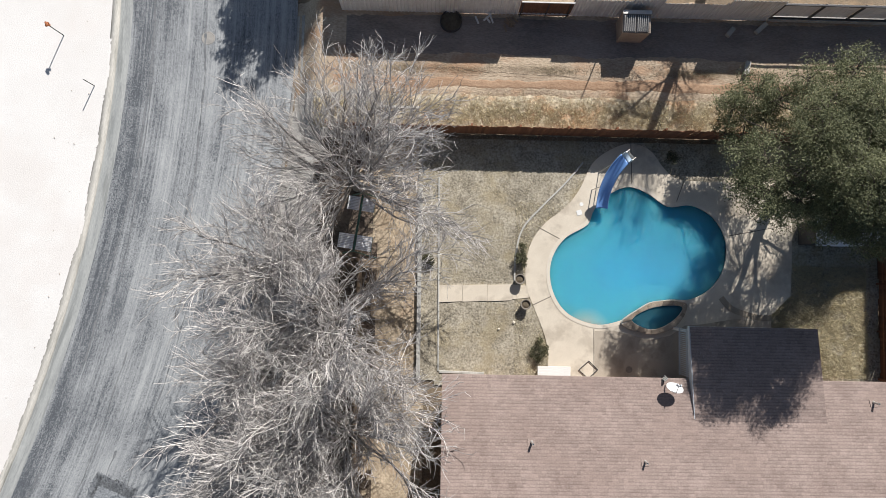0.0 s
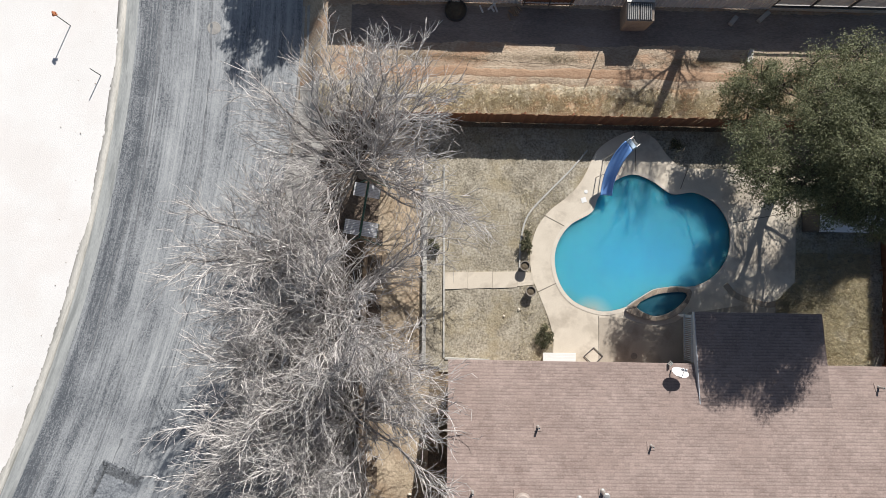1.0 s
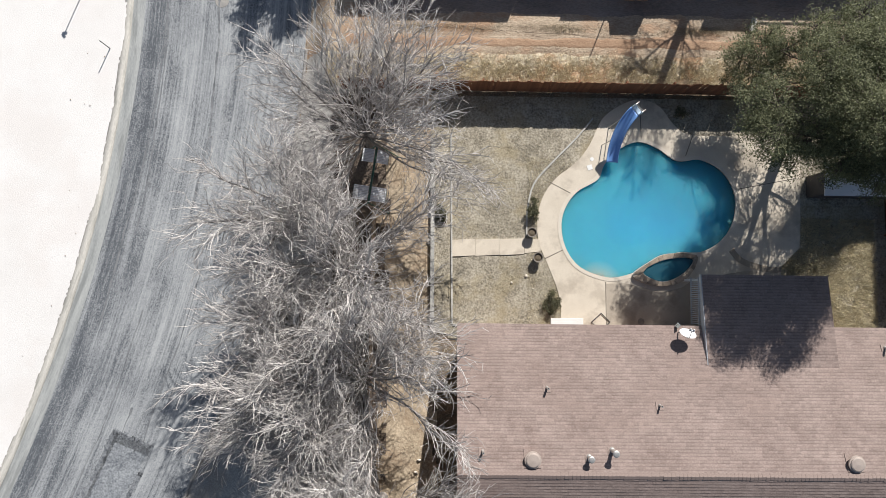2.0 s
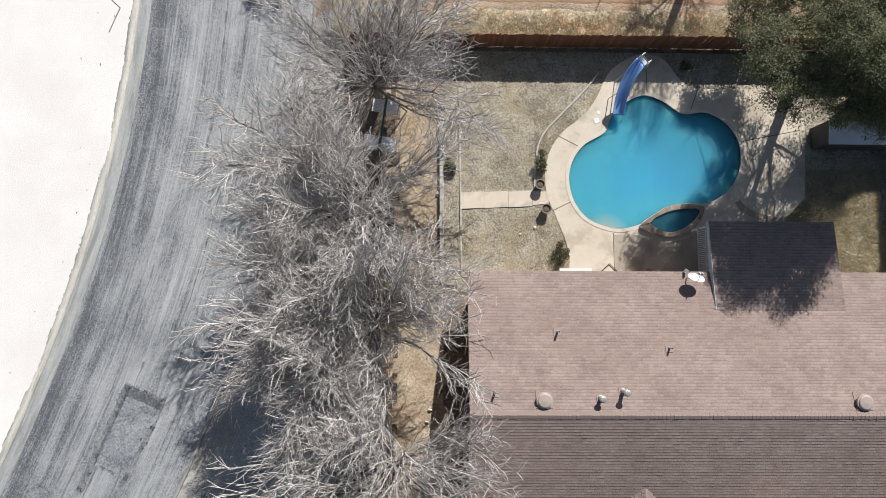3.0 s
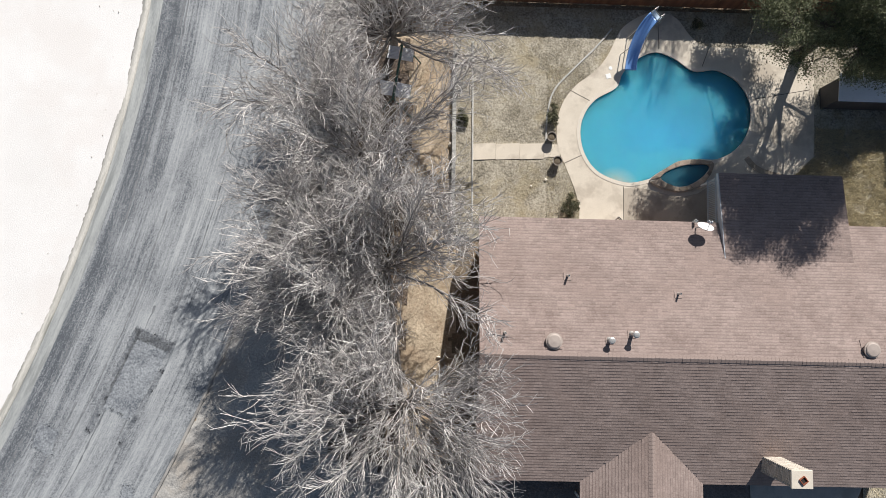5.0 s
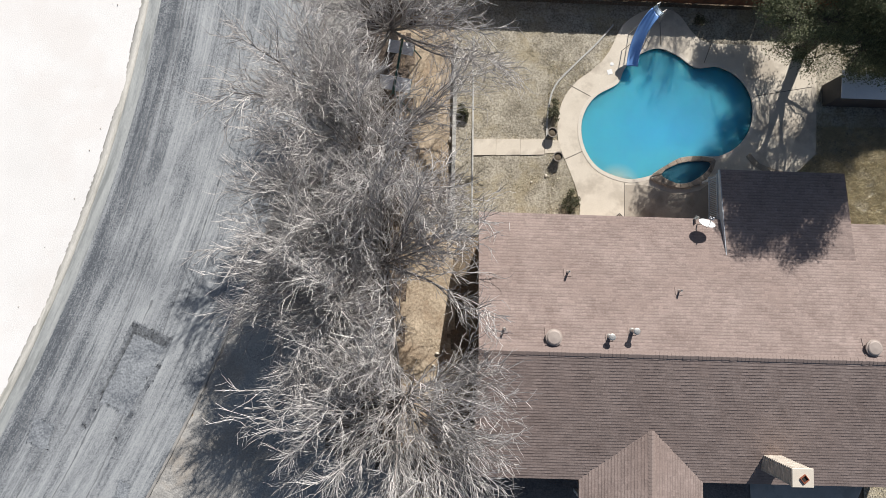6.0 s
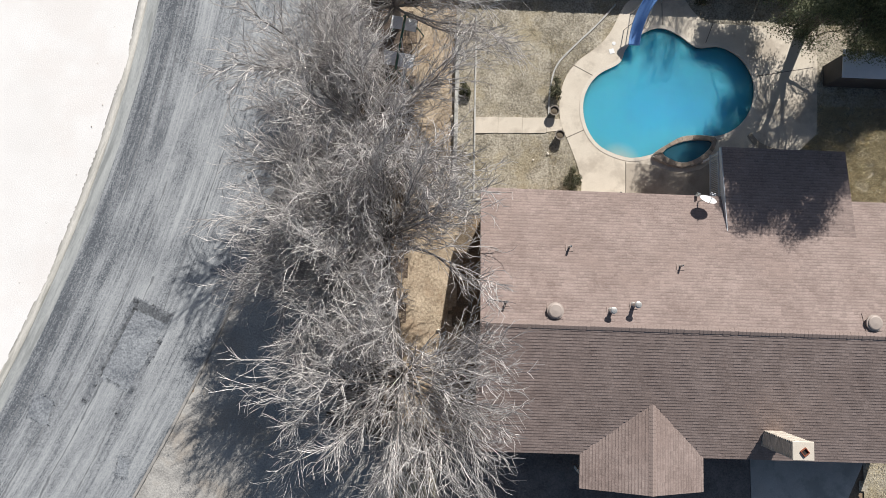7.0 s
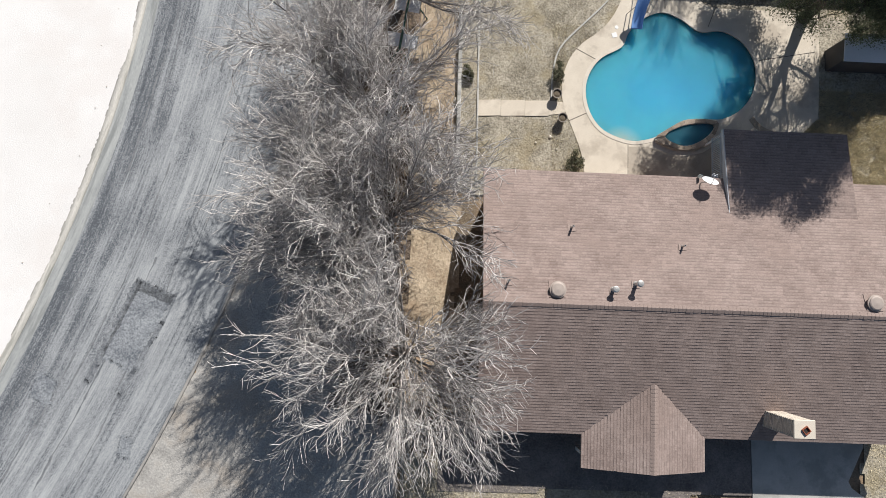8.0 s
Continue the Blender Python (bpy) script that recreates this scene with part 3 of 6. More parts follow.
def band(name, x0, x1, low, high, lift, material, label, category, rows=10, step=0.12, relief=0.03, slant=0.0):
    """A strip of ground across the plan with soft, wandering edges."""
    xs = np.arange(x0, x1 + 1e-6, step)
    verts, faces = [], []
    for x in xs:
        x = float(x)
        a = low + 0.16 * noise.noise((x * 0.6, low, 0)) + 0.07 * noise.noise((x * 2.7, low, 3)) + 0.04 * noise.noise((x * 7, low, 5))
        c = high + 0.16 * noise.noise((x * 0.6, high, 0)) + 0.07 * noise.noise((x * 2.7, high, 3)) + 0.04 * noise.noise((x * 7, high, 5))
        for k in range(rows + 1):
            y = a + (c - a) * k / rows + slant * (x - x0)
            edge = -0.03 if k in (0, rows) else 0.0
            verts.append((x, y, land(x, y) + lift + edge + bumpy(x, y, relief)))
    n = rows + 1
    for i in range(len(xs) - 1):
        for k in range(rows):
            p = i * n + k
            faces.append((p, p + n, p + n + 1, p + 1))
    return tagged(from_arrays(name, verts, faces, material, smooth=True), label, category, kind="structure")


band("alley_verge", -6.5, 24, 9.52, 11.6, 0.02, M_STRAW, "straw-coloured verge along the alley fence", "verge")
band("alley", -7.9, 26, 11.45, 16.6, 0.035, M_ALLEY, "rutted sandy dirt alley", "alley", 24)
# alley dirt toned down where the metal fence's shadow lies: shade in the colour
band("alley_edge", -4.9, 26, 13.5, 15.75, 0.05, M_ALLEYSHADE, "darker alley dirt, the metal fence's shade put into its colour", "soil", 8)
band("wheel_track", -5.5, 25, 11.85, 12.4, 0.055, M_RUT, "red-brown wheel track worn into the alley", "wheel track", 6)
# flat strip: the shadow inside a rut is put into its dark colour
band("wheel_track", -2.0, 9.5, 12.95, 12.985, 0.045, M_POTSOIL, "thin dark line along the alley, a rut's shadow in its colour", "wheel track", 2, 0.1, slant=-0.05)
band("wheel_track", 1.5, 20, 12.6, 12.63, 0.045, M_RUT, "thin brown rut along the alley", "wheel track", 2, 0.1, slant=-0.012)

# ---- pool, spa and deck ----
bm = bmesh.new()
slab(bm, DECK, [POOL, SPA], -0.25, 0.06)
deck = tagged(part("pool_deck", bm, M_DECK), "weathered buff concrete deck round the pool", "deck", kind="structure")


def bar_on(bm, pts, width, z, h=0.004):
    """A flat band laid along a line on a level surface."""
    pts = [Vector((p[0], p[1])) for p in pts]
    side = []
    for i, p in enumerate(pts):
        d = (pts[min(i + 1, len(pts) - 1)] - pts[max(i - 1, 0)]).normalized()
        n = Vector((-d.y, d.x)) * width / 2
        side.append((p + n, p - n))
    for (a, b), (c, d) in zip(side, side[1:]):
        low = [(q.x, q.y, z) for q in (b, d, c, a)]
        hull8(bm, low, [(x, y, z + h) for x, y, _ in low])


for line in ([(5.15, 4.72), (6.35, 4.1)], [(4.9, 0.78), (5.95, 1.3)], [(8.0, -0.35), (8.02, -2.9)], [(9.9, 7.05), (9.85, 9.1)], [(14.9, 4.5), (17.9, 5.1)], [(12.2, 6.2), (12.6, 7.3)]):
    bm = bmesh.new()
    bar_on(bm, line, 0.035, 0.0605)
    part("expansion_joint", bm, M_JOINT, deck, "dark filled joint")
# patio concrete is toned darker than the deck: its shade is in the colour
bm = bmesh.new()
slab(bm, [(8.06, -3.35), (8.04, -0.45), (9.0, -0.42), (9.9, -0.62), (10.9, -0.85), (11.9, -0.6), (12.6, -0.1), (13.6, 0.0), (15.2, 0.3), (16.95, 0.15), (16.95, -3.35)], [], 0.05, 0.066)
tagged(part("patio", bm, M_PATIO), "concrete patio beside the house, shade put into its brown-grey colour", "patio", kind="structure")
bm = bmesh.new()
bar_on(bm, spline([(14.45, 1.35), (14.9, 0.85), (15.6, 0.55), (16.5, 0.35), (17.0, 0.4)], 5, closed=False), 0.3, 0.062, 0.012)
tagged(part("planting_bed", bm, M_BED), "narrow brown soil bed between deck and patio", "planting bed", kind="structure")

pool = thing("swimming_pool", (10, 3, 0), "freeform turquoise swimming pool in a buff concrete deck", "pool")


def inset(loop, d):
    n, out = len(loop), []
    s = 1 if area2(loop) > 0 else -1
    for i in range(n):
        t = (Vector(loop[(i + 1) % n]) - Vector(loop[i - 1])).normalized()
        out.append(Vector(loop[i]) + s * d * Vector((-t.y, t.x)))
    return out


def basin(name, outline, depth_at, rim_z, material, parent, rings=6, edge=0.3):
    """A bowl: the outline drawn in and down, closed at the bottom."""
    bm = bmesh.new()
    c = sum((Vector(p) for p in outline), Vector((0, 0))) / len(outline)
    loops = []
    for k in range(rings + 1):
        f = k / rings
        s = 1 - 0.9 * f
        loop = []
        for p in outline:
            q = c + (Vector(p) - c) * s
            loop.append(bm.verts.new((q.x, q.y, rim_z - edge - depth_at(q) * (1 - s) ** 0.8)))
        if k == 0:
            loops.append([bm.verts.new((p[0], p[1], rim_z)) for p in outline])
        loops.append(loop)
    for a, b in zip(loops, loops[1:]):
        for i in range(len(a)):
            j = (i + 1) % len(a)
            bm.faces.new((a[i], b[i], b[j], a[j]) if area2(outline) < 0 else (a[i], a[j], b[j], b[i])).smooth = True
    bm.faces.new(loops[-1])
    bmesh.ops.recalc_face_normals(bm, faces=bm.faces[:])
    for f in bm.faces:
        f.normal_flip()
    return part(name, bm, material, parent)


basin("basin", POOL, lambda q: 0.9 + 0.5 * smooth01((q.x - 7.5 + 0.35 * (q.y - 2)) / 5.0), -0.02, M_PLASTER, pool)
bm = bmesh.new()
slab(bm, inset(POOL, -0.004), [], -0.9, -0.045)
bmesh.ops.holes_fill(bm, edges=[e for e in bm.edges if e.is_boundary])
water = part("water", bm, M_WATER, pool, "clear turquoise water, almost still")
water.visible_shadow = False
bm = bmesh.new()
slab(bm, spline([(6.45, 0.62), (7.0, 0.25), (7.8, 0.02), (8.1, 0.2), (7.7, 0.5), (7.0, 0.75), (6.5, 1.0)], 4), [], -0.6, -0.2)
part("bench", bm, M_COPING, pool, "pale bench under the shallow water")
bm = bmesh.new()
slab(bm, inset(POOL, -0.16), [inset(POOL, 0.03)], 0.0, 0.075)
part("coping", bm, M_COPING, pool, "pale rounded coping")

spa = thing("spa", (11, 0.3, 0), "small raised leaf-shaped spa with a flagstone rim", "spa")
basin("spa_basin", SPA, lambda q: 1.0, 0.1, M_SPA, spa, 4)
bm = bmesh.new()
slab(bm, inset(SPA, -0.004), [], -0.5, 0.13)
spa_water = part("water", bm, M_SPAWATER, spa, "dark blue water")
spa_water.visible_shadow = False
bm = bmesh.new()
slab(bm, SPA_RIM, [SPA], -0.15, 0.2)
part("rim_wall", bm, M_MORTAR, spa)
# flagstones on the rim
mid_in, mid_out = inset(SPA, -0.02), SPA_RIM
k_out = len(mid_out)
step = 0
while step < k_out - 1:
    run = 2 if step % 3 else 1
    a, b = step, min(step + run, k_out)
    bm = bmesh.new()
    quad = [mid_out[a % k_out], mid_out[b % k_out]]
    near_pts = [min(mid_in, key=lambda q, s=s: (q - Vector(s)).length) for s in quad]
    loop = [quad[0], quad[1], near_pts[1], near_pts[0]]
    c = sum((Vector(p) for p in loop), Vector((0, 0))) / 4
    loop = [c + (Vector(p) - c) * 0.95 for p in loop]
    z = 0.235 + random.uniform(-0.012, 0.012)
    hull8(bm, [(p.x, p.y, 0.19) for p in loop], [(p.x, p.y, z) for p in loop])
    bmesh.ops.recalc_face_normals(bm, faces=bm.faces[:])
    part("flagstone", bm, M_STONE, spa)
    step = b

# ---- house ----
RX0, RX1, RIDGE_Y, RIDGE_Z, EAVE_N, EAVE_S, EAVE_Z = 0.38, 21.2, -8.72, 4.2, -2.42, -14.59, 2.2
house = thing("house", (12, -8.7, 0), "single-storey brick house under a brown shingle gable roof", "house")


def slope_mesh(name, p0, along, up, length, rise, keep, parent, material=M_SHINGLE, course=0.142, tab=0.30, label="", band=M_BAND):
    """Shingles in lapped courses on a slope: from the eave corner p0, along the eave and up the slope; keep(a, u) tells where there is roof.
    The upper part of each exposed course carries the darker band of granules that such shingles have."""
    p0, along, up = Vector(p0), Vector(along).normalized(), Vector(up).normalized()
    nrm = along.cross(up).normalized()
    verts, faces, dark, r = [], [], [], random.Random(name + str(p0.x))
    rows = int(rise / course)
    for j in range(rows):
        a = -r.uniform(0, tab)
        sag = [0.006 * noise.noise((k * 0.35, j * 0.7, p0.x)) for k in range(int(length / tab) + 4)]
        c = 0
        while a < length:
            wide = tab * r.choice((0.6, 0.85, 1.0, 1.15))
            a0, a1 = max(a, 0) + 0.001, min(a + wide, length) - 0.001
            a += wide
            c += 1
            dip = sag[min(c, len(sag) - 1)]
            u0, u1 = j * course - r.uniform(0, 0.004) + dip, (j + 1) * course + 0.012
            if a1 - a0 < 0.02 or not keep((a0 + a1) / 2, (u0 + u1) / 2):
                continue
            h = 0.0115 + r.uniform(0, 0.006)
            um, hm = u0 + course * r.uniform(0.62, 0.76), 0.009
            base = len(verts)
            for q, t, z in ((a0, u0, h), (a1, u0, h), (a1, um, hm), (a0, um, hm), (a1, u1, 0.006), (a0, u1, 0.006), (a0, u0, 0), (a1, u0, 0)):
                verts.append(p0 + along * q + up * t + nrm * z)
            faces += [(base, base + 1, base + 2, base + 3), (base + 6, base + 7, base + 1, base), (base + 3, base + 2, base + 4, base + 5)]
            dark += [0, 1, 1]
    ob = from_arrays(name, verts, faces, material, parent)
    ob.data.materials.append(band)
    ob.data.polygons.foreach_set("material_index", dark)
    tagged(ob, label, kind="stuff")
    return ob


def solid(name, rings, faces, material, parent, label=""):
    bm = bmesh.new()
    v = [bm.verts.new(p) for p in rings]
    for f in faces:
        bm.faces.new([v[i] for i in f])
    bmesh.ops.recalc_face_normals(bm, faces=bm.faces[:])
    return part(name, bm, material, parent, label)


T = 0.16
prof = [(EAVE_S, EAVE_Z), (RIDGE_Y, RIDGE_Z), (EAVE_N, EAVE_Z), (EAVE_N, EAVE_Z - T), (RIDGE_Y, RIDGE_Z - T), (EAVE_S, EAVE_Z - T)]
ring = [(x, y, z) for x in (RX0, RX1) for y, z in prof]
roof = solid("roof", ring, [(0, 1, 4, 5), (1, 2, 3, 4), (6, 7, 10, 11), (7, 8, 9, 10)] + [(i, (i + 1) % 6, (i + 1) % 6 + 6, i + 6) for i in range(6)], M_SHINGLE, house, "shingled roof")
# walls with the gables, set in below the eaves
wy0, wy1, wx0, wx1 = EAVE_S + 0.55, EAVE_N - 0.6, RX0 + 0.45, RX1 - 0.4
for x0, x1, y0, y1 in ((wx0, wx1, wy0, wy0 + 0.2), (wx0, wx1, wy1 - 0.2, wy1)):
    bm = bmesh.new()
    box(bm, x0, x1, y0, y1, -0.2, EAVE_Z - 0.02)
    part("wall", bm, M_BRICK, house, "brown brick wall")
for x0, x1 in ((wx0, wx0 + 0.2), (wx1 - 0.2, wx1)):
    zr = RIDGE_Z - T - 0.02
    pr = [(wy0 + 0.2, -0.2), (wy1 - 0.2, -0.2), (wy1 - 0.2, EAVE_Z - 0.05), (RIDGE_Y, zr), (wy0 + 0.2, EAVE_Z - 0.05)]
    solid("gable_wall", [(x, y, z) for x in (x0, x1) for y, z in pr], [(4, 3, 2, 1, 0), (5, 6, 7, 8, 9)] + [(i, (i + 1) % 5, (i + 1) % 5 + 5, i + 5) for i in range(5)], M_BRICK, house, "brown brick gable wall")
ang_n = math.atan2(RIDGE_Z - EAVE_Z, EAVE_N - RIDGE_Y)
ang_s = math.atan2(RIDGE_Z - EAVE_Z, RIDGE_Y - EAVE_S)
len_n, len_s = math.hypot(RIDGE_Z - EAVE_Z, EAVE_N - RIDGE_Y), math.hypot(RIDGE_Z - EAVE_Z, RIDGE_Y - EAVE_S)
# wing: a low-pitched patio roof on the sunny side; porch: a gable on the other
WX0, WX1, WY1, WZ1 = 11.88, 17.95, 0.0, 2.2
WY0 = -4.3
WZ0 = EAVE_Z + (EAVE_N - WY0) * math.tan(ang_n) - 0.02
PX0, PX1, PXM, PY0, PZ = 5.27, 10.95, 8.3, -16.1, 3.05
PYP = RIDGE_Y - (RIDGE_Z - PZ) / math.tan(ang_s)


def keep_south(a, u):
    x, y = RX0 + a, EAVE_S + u * math.cos(ang_s)
    t = (PYP - y) / (PYP - EAVE_S)
    return not (PXM + (PX0 - PXM) * t < x < PXM + (PX1 - PXM) * t)


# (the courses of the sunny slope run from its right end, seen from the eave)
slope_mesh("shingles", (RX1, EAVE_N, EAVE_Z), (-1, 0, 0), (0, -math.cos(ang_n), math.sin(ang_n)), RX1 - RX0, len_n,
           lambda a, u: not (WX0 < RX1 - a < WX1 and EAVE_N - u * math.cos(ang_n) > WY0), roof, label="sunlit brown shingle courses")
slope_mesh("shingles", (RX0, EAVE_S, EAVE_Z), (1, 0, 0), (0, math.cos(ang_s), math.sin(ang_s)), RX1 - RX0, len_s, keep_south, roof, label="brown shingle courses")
# ridge caps
bm = bmesh.new()
d = 0.15
v = [bm.verts.new(p) for p in ((0, -d, -d * 0.33), (0, 0, 0.008), (0, d, -d * 0.33), (0.2, -d, -d * 0.33 - 0.01), (0.2, 0, 0), (0.2, d, -d * 0.33 - 0.01), (0, -d, -d * 0.33 - 0.012), (0, d, -d * 0.33 - 0.012))]
for f in ((0, 3, 4, 1), (1, 4, 5, 2), (6, 0, 1, 2, 7)):
    bm.faces.new([v[i] for i in f])
cap_me = bpy.data.meshes.new("ridge_cap")
bm.to_mesh(cap_me)
bm.free()
cap_me.materials.append(M_SHINGLE)
x = RX0
while x < RX1 - 0.2:
    ob = new("ridge_cap", cap_me)
    ob.parent = roof
    ob.location = Vector((x, RIDGE_Y + random.uniform(-0.008, 0.008), RIDGE_Z + 0.03 + random.uniform(0, 0.004))) - Vector(house.location)
    x += 0.17

wing = part("wing_roof", (lambda b: (hull8(b, [(WX0, WY0, WZ0 - 0.5), (WX1, WY0, WZ0 - 0.5), (WX1, WY1, WZ1 - 0.16), (WX0, WY1, WZ1 - 0.16)],
                                           [(WX0, WY0, WZ0), (WX1, WY0, WZ0), (WX1, WY1, WZ1), (WX0, WY1, WZ1)]), b)[1])(bmesh.new()), M_FASCIA, house, "low patio roof with pale blue-grey fascia")
wl = math.hypot(WY1 - WY0, WZ0 - WZ1)
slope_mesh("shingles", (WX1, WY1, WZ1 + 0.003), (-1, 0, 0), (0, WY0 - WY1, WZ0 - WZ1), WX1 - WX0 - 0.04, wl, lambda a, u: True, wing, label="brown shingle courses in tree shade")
for x in (WX0 + 0.12, WX0 + 3.0, WX1 - 0.12):
    bm = bmesh.new()
    box(bm, x - 0.06, x + 0.06, WY1 - 0.3, WY1 - 0.18, 0.06, WZ1 - 0.1)
    part("post", bm, M_WHITE, wing)
# lattice at the open end of the wing
for k in range(24):
    bm = bmesh.new()
    y = -0.2 - k * 0.093
    box(bm, WX0 + 0.02, WX0 + 0.045, y - 0.02, y + 0.02, 1.08, WZ1 - 0.12 + 0.1 * (-y))
    part("lattice_slat", bm, M_FASCIA, wing)
for z in (1.06, 1.9):
    bm = bmesh.new()
    box(bm, WX0 - 0.005, WX0 + 0.06, -2.4, -0.12, z, z + 0.06)
    part("lattice_rail", bm, M_FASCIA, wing)

# porch gable
zp = PZ
pr = [(PX0, EAVE_Z), (PXM, zp), (PX1, EAVE_Z), (PX1, EAVE_Z - 0.15), (PXM, zp - 0.15), (PX0, EAVE_Z - 0.15)]
PY_IN = EAVE_S + 0.1
ringp = [(x, PY0, z) for x, z in pr] + [(PX0, PY_IN, EAVE_Z), (PXM, PYP, zp), (PX1, PY_IN, EAVE_Z), (PX1, PY_IN, EAVE_Z - 0.15), (PXM, PYP, zp - 0.15), (PX0, PY_IN, EAVE_Z - 0.15)]
porch = solid("porch_roof", ringp, [(0, 1, 4, 5), (1, 2, 3, 4), (6, 7, 10, 11), (7, 8, 9, 10)] + [(i, (i + 1) % 6, (i + 1) % 6 + 6, i + 6) for i in range(6)], M_SHINGLE, house, "gabled porch roof")
hl, hr = math.hypot(PXM - PX0, zp - EAVE_Z), math.hypot(PX1 - PXM, zp - EAVE_Z)
ylen = PYP - PY0


def keep_porch(a, u, run):
    return a < (EAVE_S - PY0) + (PYP - EAVE_S) * u / run


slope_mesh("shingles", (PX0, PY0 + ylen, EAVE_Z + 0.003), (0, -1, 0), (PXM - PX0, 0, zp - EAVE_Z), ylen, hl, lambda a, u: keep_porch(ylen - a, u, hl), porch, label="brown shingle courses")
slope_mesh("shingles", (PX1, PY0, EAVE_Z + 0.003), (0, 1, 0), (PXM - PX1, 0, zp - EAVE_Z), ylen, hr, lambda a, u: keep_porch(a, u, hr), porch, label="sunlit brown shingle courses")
y = PY0
while y < PYP - 0.1:
    ob = new("ridge_cap", cap_me)
    ob.parent = porch
    ob.matrix_basis = Matrix.Translation(Vector((PXM, y, PZ + 0.03)) - Vector(house.location)) @ Matrix.Rotation(math.pi / 2, 4, "Z")
    y += 0.17
for x in (PX0 + 0.35, PXM, PX1 - 0.35):
    bm = bmesh.new()
    box(bm, x - 0.08, x + 0.08, PY0 + 0.3, PY0 + 0.46, 0.0, EAVE_Z - 0.1 if x != PXM else zp - 0.16)
    part("porch_post", bm, M_WHITE, porch)

# front paving in the shade of the house
bm = bmesh.new()
slab(bm, [(14.28, -14.6), (19.9, -14.6), (19.95, -15.2), (19.15, -16.9), (19.3, -17.2), (20.0, -17.7), (20.0, -24), (14.4, -24), (14.35, -17.5)], [], -0.1, 0.055)
tagged(part("driveway", bm, M_CONC), "pale concrete drive beside the porch", "driveway", kind="structure")
# dark sheet in the outline of the house's shadow; its colour carries that shade
bm = bmesh.new()
slab(bm, [(-1.2, -14.7), (14.26, -14.7), (14.3, -17.72), (11.3, -17.78), (11.2, -17.95), (9.3, -17.95), (9.2, -17.7), (3.8, -17.72), (3.7, -17.95), (-1.2, -18.0)], [], -0.1, 0.05)
tagged(part("front_bed", bm, M_FRONTSHADE), "dark ground before the porch, the house's shade put into its colour", "planting bed", kind="structure")

# ---- trees ----
def tube_arrays(verts, faces, pts, r0, r1, n):
    base, m = len(verts), len(pts)
    ref = None
    for i, p in enumerate(pts):
        d = pts[min(i + 1, m - 1)] - pts[max(i - 1, 0)]
        d.normalize()
        ref = d.orthogonal() if ref is None else ref - d * ref.dot(d)
        ref.normalize()
        s = d.cross(ref)
        r = r0 + (r1 - r0) * i / (m - 1)
        for k in range(n):
            a = 6.28319 * k / n
            verts.append(p + (ref * math.cos(a) + s * math.sin(a)) * r)
    for i in range(m - 1):
        for k in range(n):
            a, b = base + i * n + k, base + i * n + (k + 1) % n
            faces.append((a, b, b + n, a + n))
    faces.append(tuple(base + (m - 1) * n + k for k in range(n)))


def grow(start, way, length, bend, rnd, segs, lift):
    """A wavering branch that bends upwards or droops."""
    pts, p, d = [start.copy()], start.copy(), way.normalized()
    for _ in range(segs):
        d = (d + Vector((rnd.gauss(0, bend), rnd.gauss(0, bend), rnd.gauss(0, bend) + lift))).normalized()
        p = p + d * (length / segs)
        pts.append(p.copy())
    return pts


def off_way(d, angle, rnd, outward, pull):
    """A way that leaves d by an angle, on a random side, drawn outwards."""
    o = d.orthogonal().normalized()
    o.rotate(Matrix.Rotation(rnd.uniform(0, 6.283), 3, d))
    w = d * math.cos(angle) + o * math.sin(angle)
    return (w + outward * pull).normalized()


# where the crowns are thin: over the swing set and the dirt strip
CLEARINGS = [(-3.4, 4.4, 1.35), (-2.1, -6.8, 1.0), (-2.2, -8.7, 1.0)]


